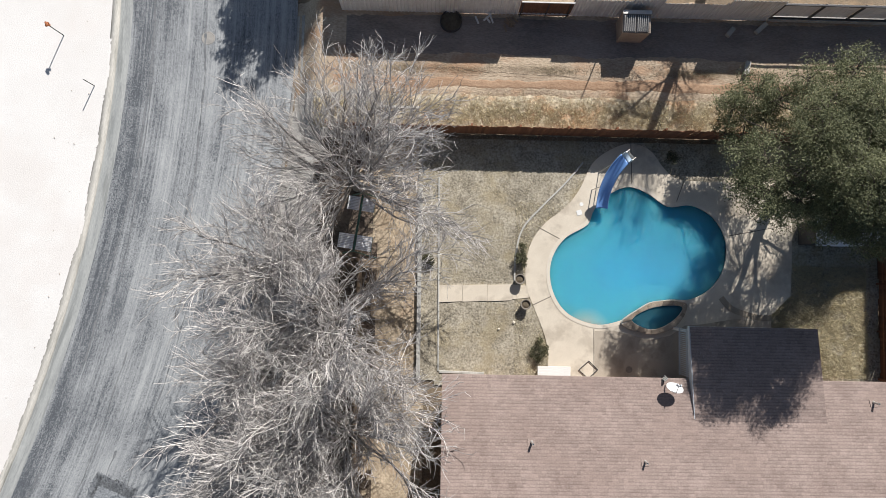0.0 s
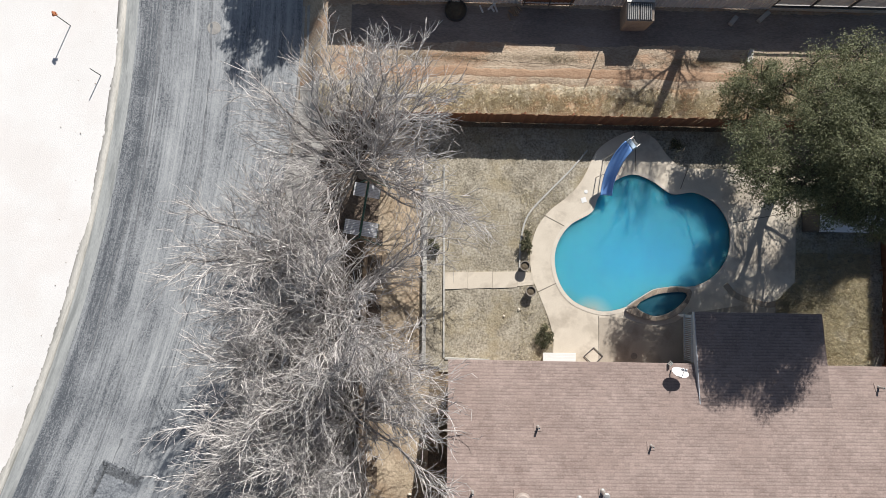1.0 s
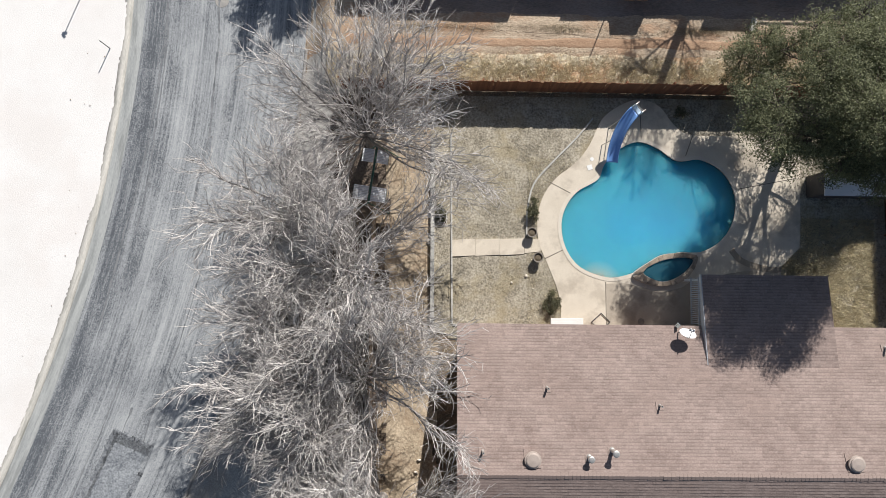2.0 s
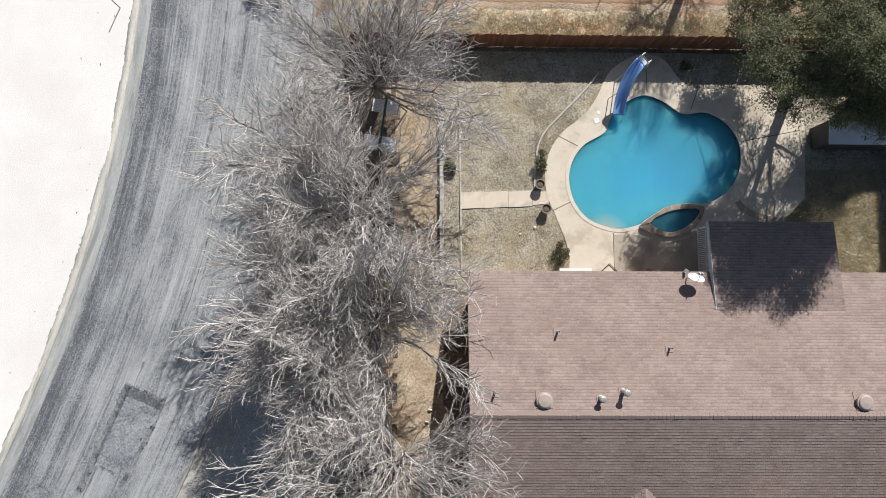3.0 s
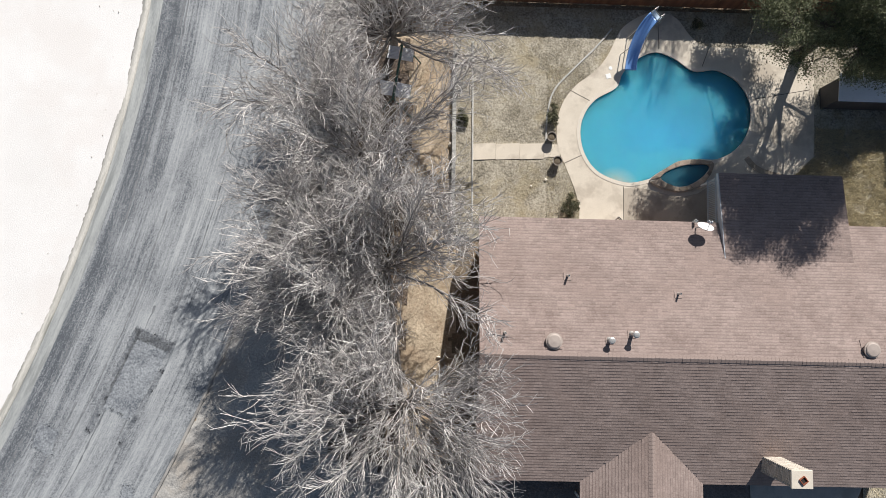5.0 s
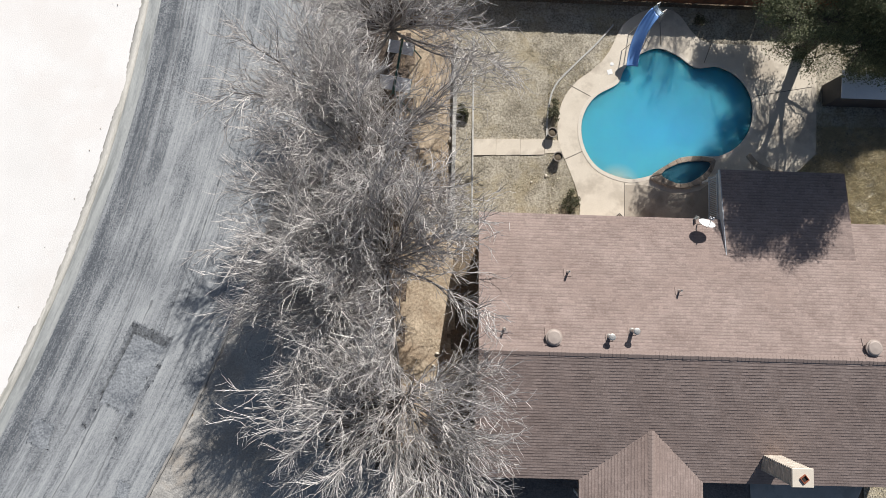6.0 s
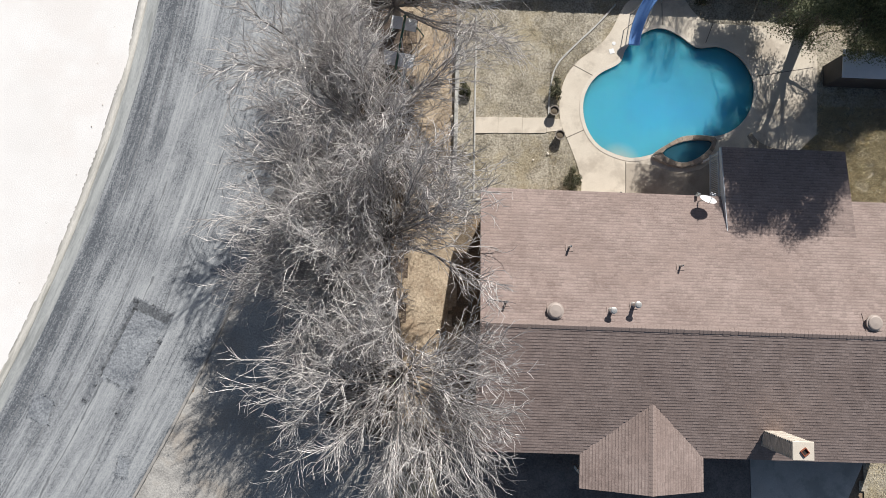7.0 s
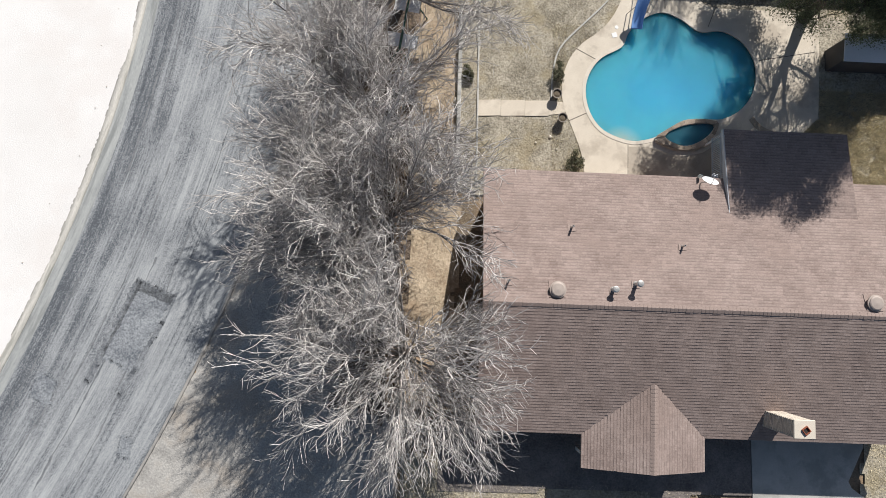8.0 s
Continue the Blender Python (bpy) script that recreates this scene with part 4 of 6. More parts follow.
def bare_tree(base, label, seed, reach=6.6, limbs=13, lean=(0, 0), trunk=2.2, dense=1.0, west=0.0, drop=0.5, rise=(0.45, 0.85)):
    """A vase-shaped leafless tree: limbs radiate from the fork, and each order of shoots keeps on outwards."""
    rnd = random.Random(seed)
    base = Vector(base)
    tree = thing("bare_tree", base, label, "tree", "bare trees along the street")
    tv, tf, lv, lf, wv, wf = [], [], [], [], [], []
    fork = base + Vector((lean[0], lean[1], trunk))
    tube_arrays(tv, tf, [base - Vector((0, 0, 0.3)), base.lerp(fork, 0.2), base.lerp(fork, 0.6) + Vector((0.04, -0.03, 0)), fork], 0.30, 0.20, 10)

    def in_gap(p, k=1.0):
        return any((p.x - cx) ** 2 + (p.y - cy) ** 2 < (cr * k) ** 2 for cx, cy, cr in CLEARINGS)

    def outward(p):
        o = Vector((p.x - fork.x, p.y - fork.y, 0.35 * (p.z - fork.z)))
        return o.normalized() if o.length > 0.05 else Vector((0, 0, 1))

    def at(pts, f):
        n = len(pts) - 1
        k = min(int(f * n), n - 1)
        return pts[k].lerp(pts[k + 1], f * n - k), (pts[k + 1] - pts[k]).normalized()

    for i in range(limbs):
        az = 6.283 * (i + rnd.uniform(-0.3, 0.3)) / limbs
        el = rnd.uniform(*rise) if i % 4 else rnd.uniform(0.95, 1.25)
        l0 = reach * rnd.uniform(0.66, 0.86) * (1 - west * math.cos(az))
        start = fork - Vector((0, 0, rnd.uniform(0, drop)))
        r0 = rnd.uniform(0.052, 0.08)
        for shift in (0, 0.3, -0.3, 0.6, -0.6):
            way = Vector((math.cos(az + shift) * math.cos(el), math.sin(az + shift) * math.cos(el), math.sin(el)))
            p0 = grow(start, way, l0, 0.075, rnd, 8, 0.01)
            if not any(in_gap(p, 0.8) for p in p0):
                break
        tube_arrays(tv, tf, p0, r0, 0.022, 7)
        for j in range(13):
            f = 0.08 + 0.92 * (j + rnd.random()) / 13
            q, d = at(p0, min(f, 0.999))
            l1 = reach * rnd.uniform(0.24, 0.5) * (1.2 - 0.45 * f)
            d1 = off_way(d, rnd.uniform(0.35, 1.05), rnd, outward(q), 0.3)
            p1 = grow(q, d1, l1, 0.10, rnd, 7, 0.01)
            if in_gap(p1[3]) or in_gap(p1[-1]):
                continue
            r1 = 0.034 - 0.013 * f
            tube_arrays(lv, lf, p1, r1, 0.010, 5)
            for h in range(8):
                g = 0.12 + 0.88 * (h + rnd.random()) / 8
                if rnd.random() > dense:
                    continue
                q2, dd = at(p1, min(g, 0.999))
                d2 = off_way(dd, rnd.uniform(0.4, 1.1), rnd, outward(q2), 0.22)
                p2 = grow(q2, d2, rnd.uniform(0.6, 1.5) * (1.2 - 0.4 * g), 0.13, rnd, 4, 0.02)
                if in_gap(p2[-1]):
                    continue
                tube_arrays(wv, wf, p2, 0.016, 0.008, 3)
                for e in range(3):
                    q3, d3 = at(p2, 0.1 + 0.9 * rnd.random() * 0.999)
                    d3 = off_way(d3, rnd.uniform(0.4, 1.1), rnd, outward(q3), 0.2)
                    tube_arrays(wv, wf, grow(q3, d3, rnd.uniform(0.25, 0.7), 0.18, rnd, 2, 0.02), 0.0105, 0.0055, 3)
    from_arrays("trunk", tv, tf, M_BARK, tree, True)
    from_arrays("branchwork", lv, lf, M_TWIG, tree, True)
    tagged(from_arrays("crown", wv, wf, M_TWIG, tree), kind="stuff")
    return tree


BARE = "large leafless deciduous tree, pale grey twigs, beside a fence"
bare_tree((-4.1, 6.6, -0.3), BARE, 11, 6.6, 21, rise=(0.4, 0.95), west=-0.12)
bare_tree((-6.9, 2.3, -0.4), BARE, 16, 4.7, 10, (-0.2, 0.2), 3.6, 0.85, rise=(0.6, 1.15), west=0.15)
bare_tree((-4.9, -0.1, -0.3), BARE, 12, 6.9, 17, (0, 0), 2.6, rise=(0.45, 1.0), west=-0.05)
bare_tree((-7.1, -2.9, -0.6), BARE, 17, 5.0, 11, (0.1, 0), 3.2, rise=(0.55, 1.1), west=0.08)
bare_tree((-4.3, -5.0, -0.3), BARE, 13, 7.1, 18, (0.2, 0), 2.6, rise=(0.45, 1.0), west=0.03)
bare_tree((-5.9, -7.6, -0.5), BARE, 18, 4.9, 14, (0.1, 0), 2.8, rise=(0.55, 1.1), west=0.1)
bare_tree((-3.15, -11.1, -0.1), BARE, 14, 6.8, 24, (0.15, -0.3), rise=(0.4, 0.95), west=0.05)
# beyond the metal fence: only its shadow reaches the alley
bare_tree((14.6, 19.6, 0), "tall leafless tree behind the metal fence", 15, 3.4, 9, (0, 0), 7.4, 0.35, drop=3.6)


def leaf_cloud(verts, faces, centre, radius, count, size, rnd, flat=0.75):
    for _ in range(count):
        v = Vector((rnd.gauss(0, 1), rnd.gauss(0, 1), rnd.gauss(0, 1)))
        v = v.normalized() * radius * rnd.random() ** 0.45
        p = centre + Vector((v.x, v.y, v.z * flat))
        a = Vector((rnd.gauss(0, 1), rnd.gauss(0, 1), rnd.gauss(0, 0.6))).normalized()
        b = a.cross(Vector((rnd.gauss(0, 0.6), rnd.gauss(0, 0.6), 1)).normalized())
        if b.length < 0.1:
            continue
        b.normalize()
        s = size * rnd.uniform(0.7, 1.35)
        k = len(verts)
        verts += [p - a * s, p + b * s * 0.5 + Vector((0, 0, s * 0.15)), p + a * s, p - b * s * 0.5]
        faces += [(k, k + 1, k + 2), (k, k + 2, k + 3)]


def leafy_tree(base, label, crowns, seed, leaf=0.075, clump=0.55, clumps=420, per=110, material=M_LEAF, trunk_r=0.24, fork_h=2.2):
    """A trunk, limbs that reach the crown's lobes, and leaves in clumps on the lobes' shells."""
    rnd = random.Random(seed)
    base = Vector(base)
    tree = thing("evergreen_tree", base, label, "tree")
    tv, tf, cv, cf = [], [], [], []
    fork = base + Vector((0, 0, fork_h))
    tube_arrays(tv, tf, grow(base - Vector((0, 0, 0.3)), Vector((0, 0, 1)), fork_h + 0.3, 0.05, rnd, 5, 0), trunk_r * 1.3, trunk_r * 0.85, 10)
    total = sum(c[3] ** 2 for c in crowns)
    large = [Vector(c[:3]) for c in crowns if c[3] >= 1.5]
    for cx, cy, cz, r, *thin in crowns:
        fill = thin[0] if thin else 1.0
        c = Vector((cx, cy, cz))
        # each limb leaves the trunk at its own height and winds out to its lobe
        root = base.lerp(fork, rnd.uniform(0.55, 1.0))
        if r < 1.5 and large:
            near = min(large, key=lambda q: (q - c).length)
            root = fork.lerp(near, 0.7)
        bow = Vector((rnd.gauss(0, 0.3), rnd.gauss(0, 0.3), -0.3))
        way = [root.lerp(c, f) + bow * math.sin(math.pi * f) + Vector((rnd.gauss(0, 0.05), rnd.gauss(0, 0.05), 0)) for f in (0.12, 0.25, 0.38, 0.5, 0.62, 0.75, 0.88)]
        thick = trunk_r * min(0.34, 0.17 * r) * (0.2 + 0.8 * min(fill, 1) ** 2)
        tube_arrays(tv, tf, [root, *way, c], thick, 0.02, 7)
        for _ in range(int(clumps * fill * r * r / total)):
            d = Vector((rnd.gauss(0, 1), rnd.gauss(0, 1), rnd.gauss(0.25, 0.8))).normalized()
            wob = 0.8 + 0.45 * noise.noise((d.x * 1.6 + cx, d.y * 1.6 + cy, d.z * 1.6))
            p = c + Vector((d.x, d.y, d.z * 0.8)) * r * wob * rnd.uniform(0.72, 1.1)
            if p.z < fork.z - 1.0:
                continue
            leaf_cloud(cv, cf, p, clump * rnd.uniform(0.5, 1.3), int(per * rnd.uniform(0.5, 1.3)), leaf, rnd)
            if rnd.random() < 0.35:
                tube_arrays(tv, tf, [c.lerp(p, 0.1), c.lerp(p, 0.55) + Vector((0, 0, rnd.uniform(-0.2, 0.2))), p], 0.04, 0.012, 4)
    from_arrays("trunk", tv, tf, M_OAKBARK, tree, True)
    tagged(from_arrays("crown", cv, cf, material, tree), kind="stuff")
    return tree


leafy_tree((17.3, 6.9, 0), "broad evergreen oak with dark olive-green leaves by the pool deck",
           [(18.2, 6.0, 7.9, 2.3, 1.3), (16.4, 6.6, 7.2, 2.1, 1.2), (15.7, 9.2, 6.3, 1.2, 0.7), (19.5, 7.5, 7.0, 2.2), (17.4, 8.6, 6.9, 1.9), (15.4, 8.0, 6.6, 1.4, 0.8), (16.2, 5.6, 8.3, 1.3, 1.3), (13.4, 7.0, 6.1, 1.2, 0.45), (12.6, 7.3, 5.9, 0.9, 0.4),
            (16.4, 4.9, 5.9, 1.4), (18.2, 4.6, 5.8, 1.6), (13.3, 5.8, 6.0, 1.0, 0.5), (14.8, 5.6, 6.0, 1.2), (18.6, 10.0, 6.0, 1.6, 0.5), (17.0, 10.1, 5.2, 1.3, 0.45), (17.4, 5.6, 6.8, 1.6), (19.6, 5.6, 6.4, 1.7), (12.6, 6.3, 5.8, 0.8),
            (14.7, 5.5, 3.5, 0.9, 0.4), (15.9, 5.2, 3.3, 0.9, 0.4), (13.8, 10.3, 2.7, 0.95, 0.6), (14.7, 10.9, 3.1, 1.1, 0.7), (13.6, 9.2, 2.2, 0.7, 0.4), (15.4, 9.8, 2.6, 1.0, 0.6), (14.5, 9.6, 2.4, 0.9, 0.5),
            (15.7, 10.6, 3.2, 1.0, 0.7), (16.4, 11.2, 4.2, 1.0, 0.6), (17.4, 11.0, 5.8, 1.0, 0.6), (20.6, 9.4, 4.6, 1.4), (22.2, 10.6, 5.8, 1.7),
            (19.4, 5.9, 4.6, 1.2), (20.7, 7.8, 3.4, 1.0), (18.6, 5.2, 2.5, 0.6), (19.5, 5.3, 2.4, 0.6), (20.5, 5.4, 2.4, 0.65), (21.5, 5.4, 2.4, 0.65), (22.8, 9.2, 4.2, 1.3), (16.6, 9.6, 3.0, 0.9, 0.3), (17.5, 8.8, 3.0, 0.9, 0.3), (18.3, 8.5, 3.2, 0.9, 0.3)], 21, clumps=3500, per=110, leaf=0.041, clump=0.5, trunk_r=0.26)
leafy_tree((-6.0, 23.4, -0.4), "dense evergreen tree at the corner of the alley", [(-6.6, 23.0, 4.8, 2.2), (-5.2, 24.2, 4.5, 2.2), (-7.0, 25.0, 4.5, 2.0), (-5.6, 22.0, 3.4, 1.9), (-5.4, 26.0, 4.8, 2.2)], 22, clumps=420, per=110, fork_h=1.4)


# ---- fences ----
def picket_mesh(h, w=0.1385, t=0.02):
    bm = bmesh.new()
    v = [(0, 0), (w, 0), (w, h - 0.03), (w - 0.03, h), (0.03, h), (0, h - 0.03)]
    a = [bm.verts.new((x, 0, z)) for x, z in v]
    b = [bm.verts.new((x, t, z)) for x, z in v]
    bm.faces.new(a); bm.faces.new(b[::-1])
    for i in range(6):
        j = (i + 1) % 6
        bm.faces.new((a[j], a[i], b[i], b[j]))
    me = bpy.data.meshes.new("picket")
    bm.to_mesh(me)
    bm.free()
    return me


def picket_fence(a, b, h, label, material, z_at, pitch=0.138, seed=1, flip=1):
    """Upright boards on two rails and posts, from a to b."""
    rnd = random.Random(seed)
    a, b = Vector((*a, 0)), Vector((*b, 0))
    run, turn = (b - a).length, math.atan2(b.y - a.y, b.x - a.x)
    f = thing("wooden_fence", (a.x, a.y, z_at(0)), label, "fence")
    me = picket_mesh(h)
    me.materials.append(material)
    rot = Matrix.Rotation(turn, 4, "Z")
    for k in range(int(run / pitch)):
        s = k * pitch
        ob = new("picket", me)
        ob.parent = f
        ob.matrix_basis = Matrix.Translation((rot @ Vector((s, 0, 0))) + Vector((0, 0, z_at(s) - z_at(0) + rnd.uniform(-0.02, 0.02)))) @ rot @ Matrix.Rotation(rnd.gauss(0, 0.003), 4, "Y") @ Matrix.Rotation(rnd.gauss(0, 0.012), 4, "X")
    for z in (0.35, h - 0.35):
        bm = bmesh.new()
        v = []
        for s in (0, run):
            for dy, dz in ((0.02, 0), (0.06, 0), (0.06, 0.09), (0.02, 0.09)):
                v.append(bm.verts.new(rot @ Vector((s, flip * dy, z + dz + z_at(s) - z_at(0)))))
        for i in range(4):
            bm.faces.new((v[i], v[(i + 1) % 4], v[(i + 1) % 4 + 4], v[i + 4]))
        bm.faces.new(v[:4]); bm.faces.new(v[4:])
        part("rail", bm, material, f, world_mesh=False)
    s = 0.0
    while s <= run + 0.01:
        bm = bmesh.new()
        box(bm, s - 0.045, s + 0.045, flip * 0.06, flip * 0.15, -0.3, h - 0.06, rot)
        bmesh.ops.translate(bm, verts=bm.verts[:], vec=(0, 0, z_at(s) - z_at(0)))
        bmesh.ops.recalc_face_normals(bm, faces=bm.faces[:])
        part("post", bm, material, f, world_mesh=False)
        s += 2.4
    return f


picket_fence((-5.6, 9.5), (22.6, 9.46), 1.45, "red-brown wooden board fence between yard and alley", M_FENCE, lambda s: -0.03, seed=3)
picket_fence((-3.75, 2.9), (-3.8, -13.7), 1.75, "brown wooden board fence between the trees and the dirt strip", M_GREYWOOD, lambda s: -0.05, seed=4, flip=-1)
picket_fence((-3.7, -13.8), (0.7, -13.9), 1.75, "weathered wooden fence closing the side yard", M_GREYWOOD, lambda s: -0.05, seed=5)
picket_fence((22.6, 9.4), (22.55, -2.9), 1.75, "dark brown wooden fence beside the back lawn", M_FENCE, lambda s: -0.05, seed=6, flip=-1)

# ---- chimney, vents and dish on the roof ----
def on_roof(x, y):
    return RIDGE_Z - abs(y - RIDGE_Y) * math.tan(ang_n if y > RIDGE_Y else ang_s)


chimney = thing("chimney", (13.94, -13.55, 2.0), "pale brick chimney with a clay flue, on the shaded slope", "chimney")
CX0, CX1, CY0, CY1, CZ = 13.52, 14.36, -13.9, -13.2, 4.75
bm = bmesh.new()
box(bm, CX0 + 0.012, CX1 - 0.012, CY0 + 0.012, CY1 - 0.012, 1.9, CZ)
part("core", bm, M_MORTAR, chimney)
bricks = {}
for along in (0, 1):
    bm = bmesh.new()
    box(bm, -0.098, 0.098, -0.02, 0.02, -0.028, 0.028)
    bevelled(bm, 0.004)
    me = bpy.data.meshes.new("brick")
    bm.to_mesh(me)
    bm.free()
    me.materials.append(M_CHIM)
    bricks[along] = me
origin = Vector(chimney.location)
for row in range(44):
    z = 2.05 + row * 0.0665
    if z > CZ - 0.02:
        break
    for side in range(4):
        along_x = side % 2 == 0
        lo, hi = (CX0, CX1) if along_x else (CY0, CY1)
        s = lo + 0.1 + (row % 2) * 0.1
        while s < hi - 0.06:
            p = {0: (s, CY1, z), 2: (s, CY0, z), 1: (CX0, s, z), 3: (CX1, s, z)}[side]
            if z > on_roof(p[0], p[1]) - 0.05:
                ob = new("brick", bricks[0])
                ob.parent = chimney
                ob.matrix_basis = Matrix.Translation(Vector(p) - origin + Vector((random.uniform(-0.003, 0.003), random.uniform(-0.003, 0.003), 0))) @ Matrix.Rotation(0 if along_x else math.pi / 2, 4, "Z")
            s += 0.208
bm = bmesh.new()
box(bm, CX0 - 0.04, CX1 + 0.04, CY0 - 0.04, CY1 + 0.04, CZ, CZ + 0.09)
bevelled(bm, 0.02)
part("crown_slab", bm, M_COPING, chimney, "pale mortar crown")
rotf = Matrix.Translation((13.98, -13.58, 0)) @ Matrix.Rotation(radians(38), 4, "Z")
bm = bmesh.new()
for x0, x1, y0, y1 in ((-0.14, 0.14, -0.14, -0.11), (-0.14, 0.14, 0.11, 0.14), (-0.14, -0.11, -0.11, 0.11), (0.11, 0.14, -0.11, 0.11)):
    box(bm, x0, x1, y0, y1, CZ + 0.05, CZ + 0.16, rotf)
part("flue", bm, M_CLAY, chimney, "red clay flue liner")
bm = bmesh.new()
box(bm, -0.11, 0.11, -0.11, 0.11, CZ + 0.06, CZ + 0.1, rotf)
part("flue_throat", bm, M_SOOT, chimney, "black sooty throat")


def vent_pipe(x, y, h, r, cap):
    z = on_roof(x, y)
    v = thing("vent_pipe", (x, y, z), "small painted metal vent pipe on the shingles", "vent pipe", "roof vent pipes")
    bm = bmesh.new()
    a = ang_n
    m = Matrix.Translation((x, y, z + 0.025)) @ Matrix.Rotation(-a, 4, "X")
    box(bm, -0.17, 0.17, -0.2, 0.17, -0.01, 0.012, m)
    part("flashing", bm, M_SHINGLE, v)
    bm = bmesh.new()
    lathe(bm, [(r * 1.7, -0.03), (r * 1.25, 0.08), (r, 0.1), (r, h), (r * 0.8, h), (r * 0.8, h - 0.04)], 14, (x, y, z))
    part("pipe", bm, M_VENTSTEEL, v, smooth=False)
    if cap:
        bm = bmesh.new()
        lathe(bm, [(r * 0.9, h - 0.02), (r * 1.7, h - 0.02), (r * 1.75, h + 0.05), (r * 1.2, h + 0.08), (0.01, h + 0.09)], 16, (x, y, z))
        part("cap", bm, M_VENTSTEEL, v, "pale galvanised cap")
    return v


vent_pipe(4.42, -5.2, 0.42, 0.05, False)
vent_pipe(9.42, -5.9, 0.36, 0.045, False)
vent_pipe(1.48, -7.8, 0.42, 0.05, False)
vent_pipe(20.3, -3.3, 0.4, 0.05, False)
vent_pipe(6.08, -8.0, 0.42, 0.085, True)
vent_pipe(7.1, -7.72, 0.62, 0.085, True)


def attic_fan(x, y):
    z = on_roof(x, y)
    f = thing("attic_fan", (x, y, z), "round domed attic fan hood, brown-painted metal", "attic fan", "attic fans on the ridge")
    bm = bmesh.new()
    box(bm, -0.36, 0.36, -0.36, 0.42, -0.01, 0.015, Matrix.Translation((x, y, z + 0.025)) @ Matrix.Rotation(-ang_n, 4, "X"))
    part("flashing", bm, M_SHINGLE, f)
    bm = bmesh.new()
    lathe(bm, [(0.24, -0.12), (0.24, 0.2)], 20, (x, y, z))
    part("throat", bm, M_STEEL, f)
    bm = bmesh.new()
    lathe(bm, [(0.30, 0.13), (0.36, 0.13), (0.365, 0.2), (0.31, 0.21), (0.30, 0.25), (0.26, 0.27), (0.01, 0.29)], 28, (x, y, z))
    part("hood", bm, M_VENTBROWN, f)


attic_fan(3.62, -8.1)
attic_fan(17.6, -8.15)

# satellite dish at the eave
dish = thing("satellite_dish", (10.78, -2.75, 2.33), "white oval satellite dish on the eave of the roof", "satellite dish")
bm = bmesh.new()
tube(bm, [(10.72, -2.72, 2.28), (10.75, -2.72, 2.55), (10.84, -2.76, 2.8)], 0.028, 8)
part("mast", bm, M_VENTSTEEL, dish)
bm = bmesh.new()
fm = Matrix.Translation((10.9, -2.78, 2.86)) @ Matrix.Rotation(radians(-14), 4, "Z") @ Matrix.Rotation(radians(-38), 4, "X")
rr = [(f * 0.40, f * 0.26, 0.11 * f * f) for f in (0.0, 0.35, 0.7, 0.93, 1.0)]
for back in (0, 1):
    rings = []
    for a, b, z in rr[1:]:
        rings.append([bm.verts.new(fm @ Vector((a * math.cos(t), b * math.sin(t), z - 0.012 * back))) for t in (6.28319 * k / 28 for k in range(28))])
    bm.faces.new(rings[0] if not back else rings[0][::-1])
    for p, q in zip(rings, rings[1:]):
        for k in range(28):
            f4 = (p[k], q[k], q[(k + 1) % 28], p[(k + 1) % 28])
            bm.faces.new(f4[::-1] if not back else f4)
bmesh.ops.recalc_face_normals(bm, faces=bm.faces[:])
part("reflector", bm, M_DISH, dish)
bm = bmesh.new()
tube(bm, [fm @ Vector((0, -0.2, 0.0)), fm @ Vector((0, -0.3, 0.2)), fm @ Vector((0, -0.1, 0.48))], 0.018, 6)
part("feed_arm", bm, M_VENTSTEEL, dish)
bm = bmesh.new()
for s in (-0.07, 0.07):
    tube(bm, [fm @ Vector((s, -0.1, 0.44)), fm @ Vector((s, -0.08, 0.56))], 0.04, 8)
box(bm, -0.12, 0.12, -0.12, -0.06, 0.43, 0.49, fm)
part("receiver", bm, M_FASCIA, dish, "grey twin receiver head")
bm = bmesh.new()
for k in range(3):
    tube(bm, [(10.62 + 0.05 * k, -2.42 + 0.06 * k, 2.26), (10.66 + 0.05 * k, -2.5 + 0.05 * k, 2.5)], 0.03, 6)
part("bracket", bm, M_VENTSTEEL, dish)

# ---- pool slide ----
slide = thing("pool_slide", (8.6, 7.0, 0.06), "faded blue fibreglass pool slide curving to the water", "slide")
way = spline([(9.2, 8.1, 1.72), (8.9, 7.86, 1.62), (8.55, 7.35, 1.3), (8.33, 6.75, 0.95), (8.25, 6.2, 0.62), (8.24, 5.72, 0.42)], 5, closed=False)


def chute(bm, pts, half, wall, thick):
    rows = []
    for i, p in enumerate(pts):
        d = (pts[min(i + 1, len(pts) - 1)] - pts[max(i - 1, 0)])
        s = Vector((-d.y, d.x, 0)).normalized()
        up = s.cross(d.normalized())
        up = up if up.z > 0 else -up
        prof = [(-half - 0.03, wall), (-half, wall), (-half * 0.86, 0.05), (-half * 0.5, 0.0), (half * 0.5, 0.0), (half * 0.86, 0.05), (half, wall), (half + 0.03, wall),
                (half + 0.02, wall - 0.03), (half * 0.9, 0.02 - thick), (half * 0.5, -thick), (-half * 0.5, -thick), (-half * 0.9, 0.02 - thick), (-half - 0.02, wall - 0.03)]
        rows.append([bm.verts.new(p + s * a + up * b) for a, b in prof])
    n = len(rows[0])
    for a, b in zip(rows, rows[1:]):
        for k in range(n):
            bm.faces.new((a[k], a[(k + 1) % n], b[(k + 1) % n], b[k])).smooth = True
    bm.faces.new(rows[0][::-1]); bm.faces.new(rows[-1])
    bmesh.ops.recalc_face_normals(bm, faces=bm.faces[:])


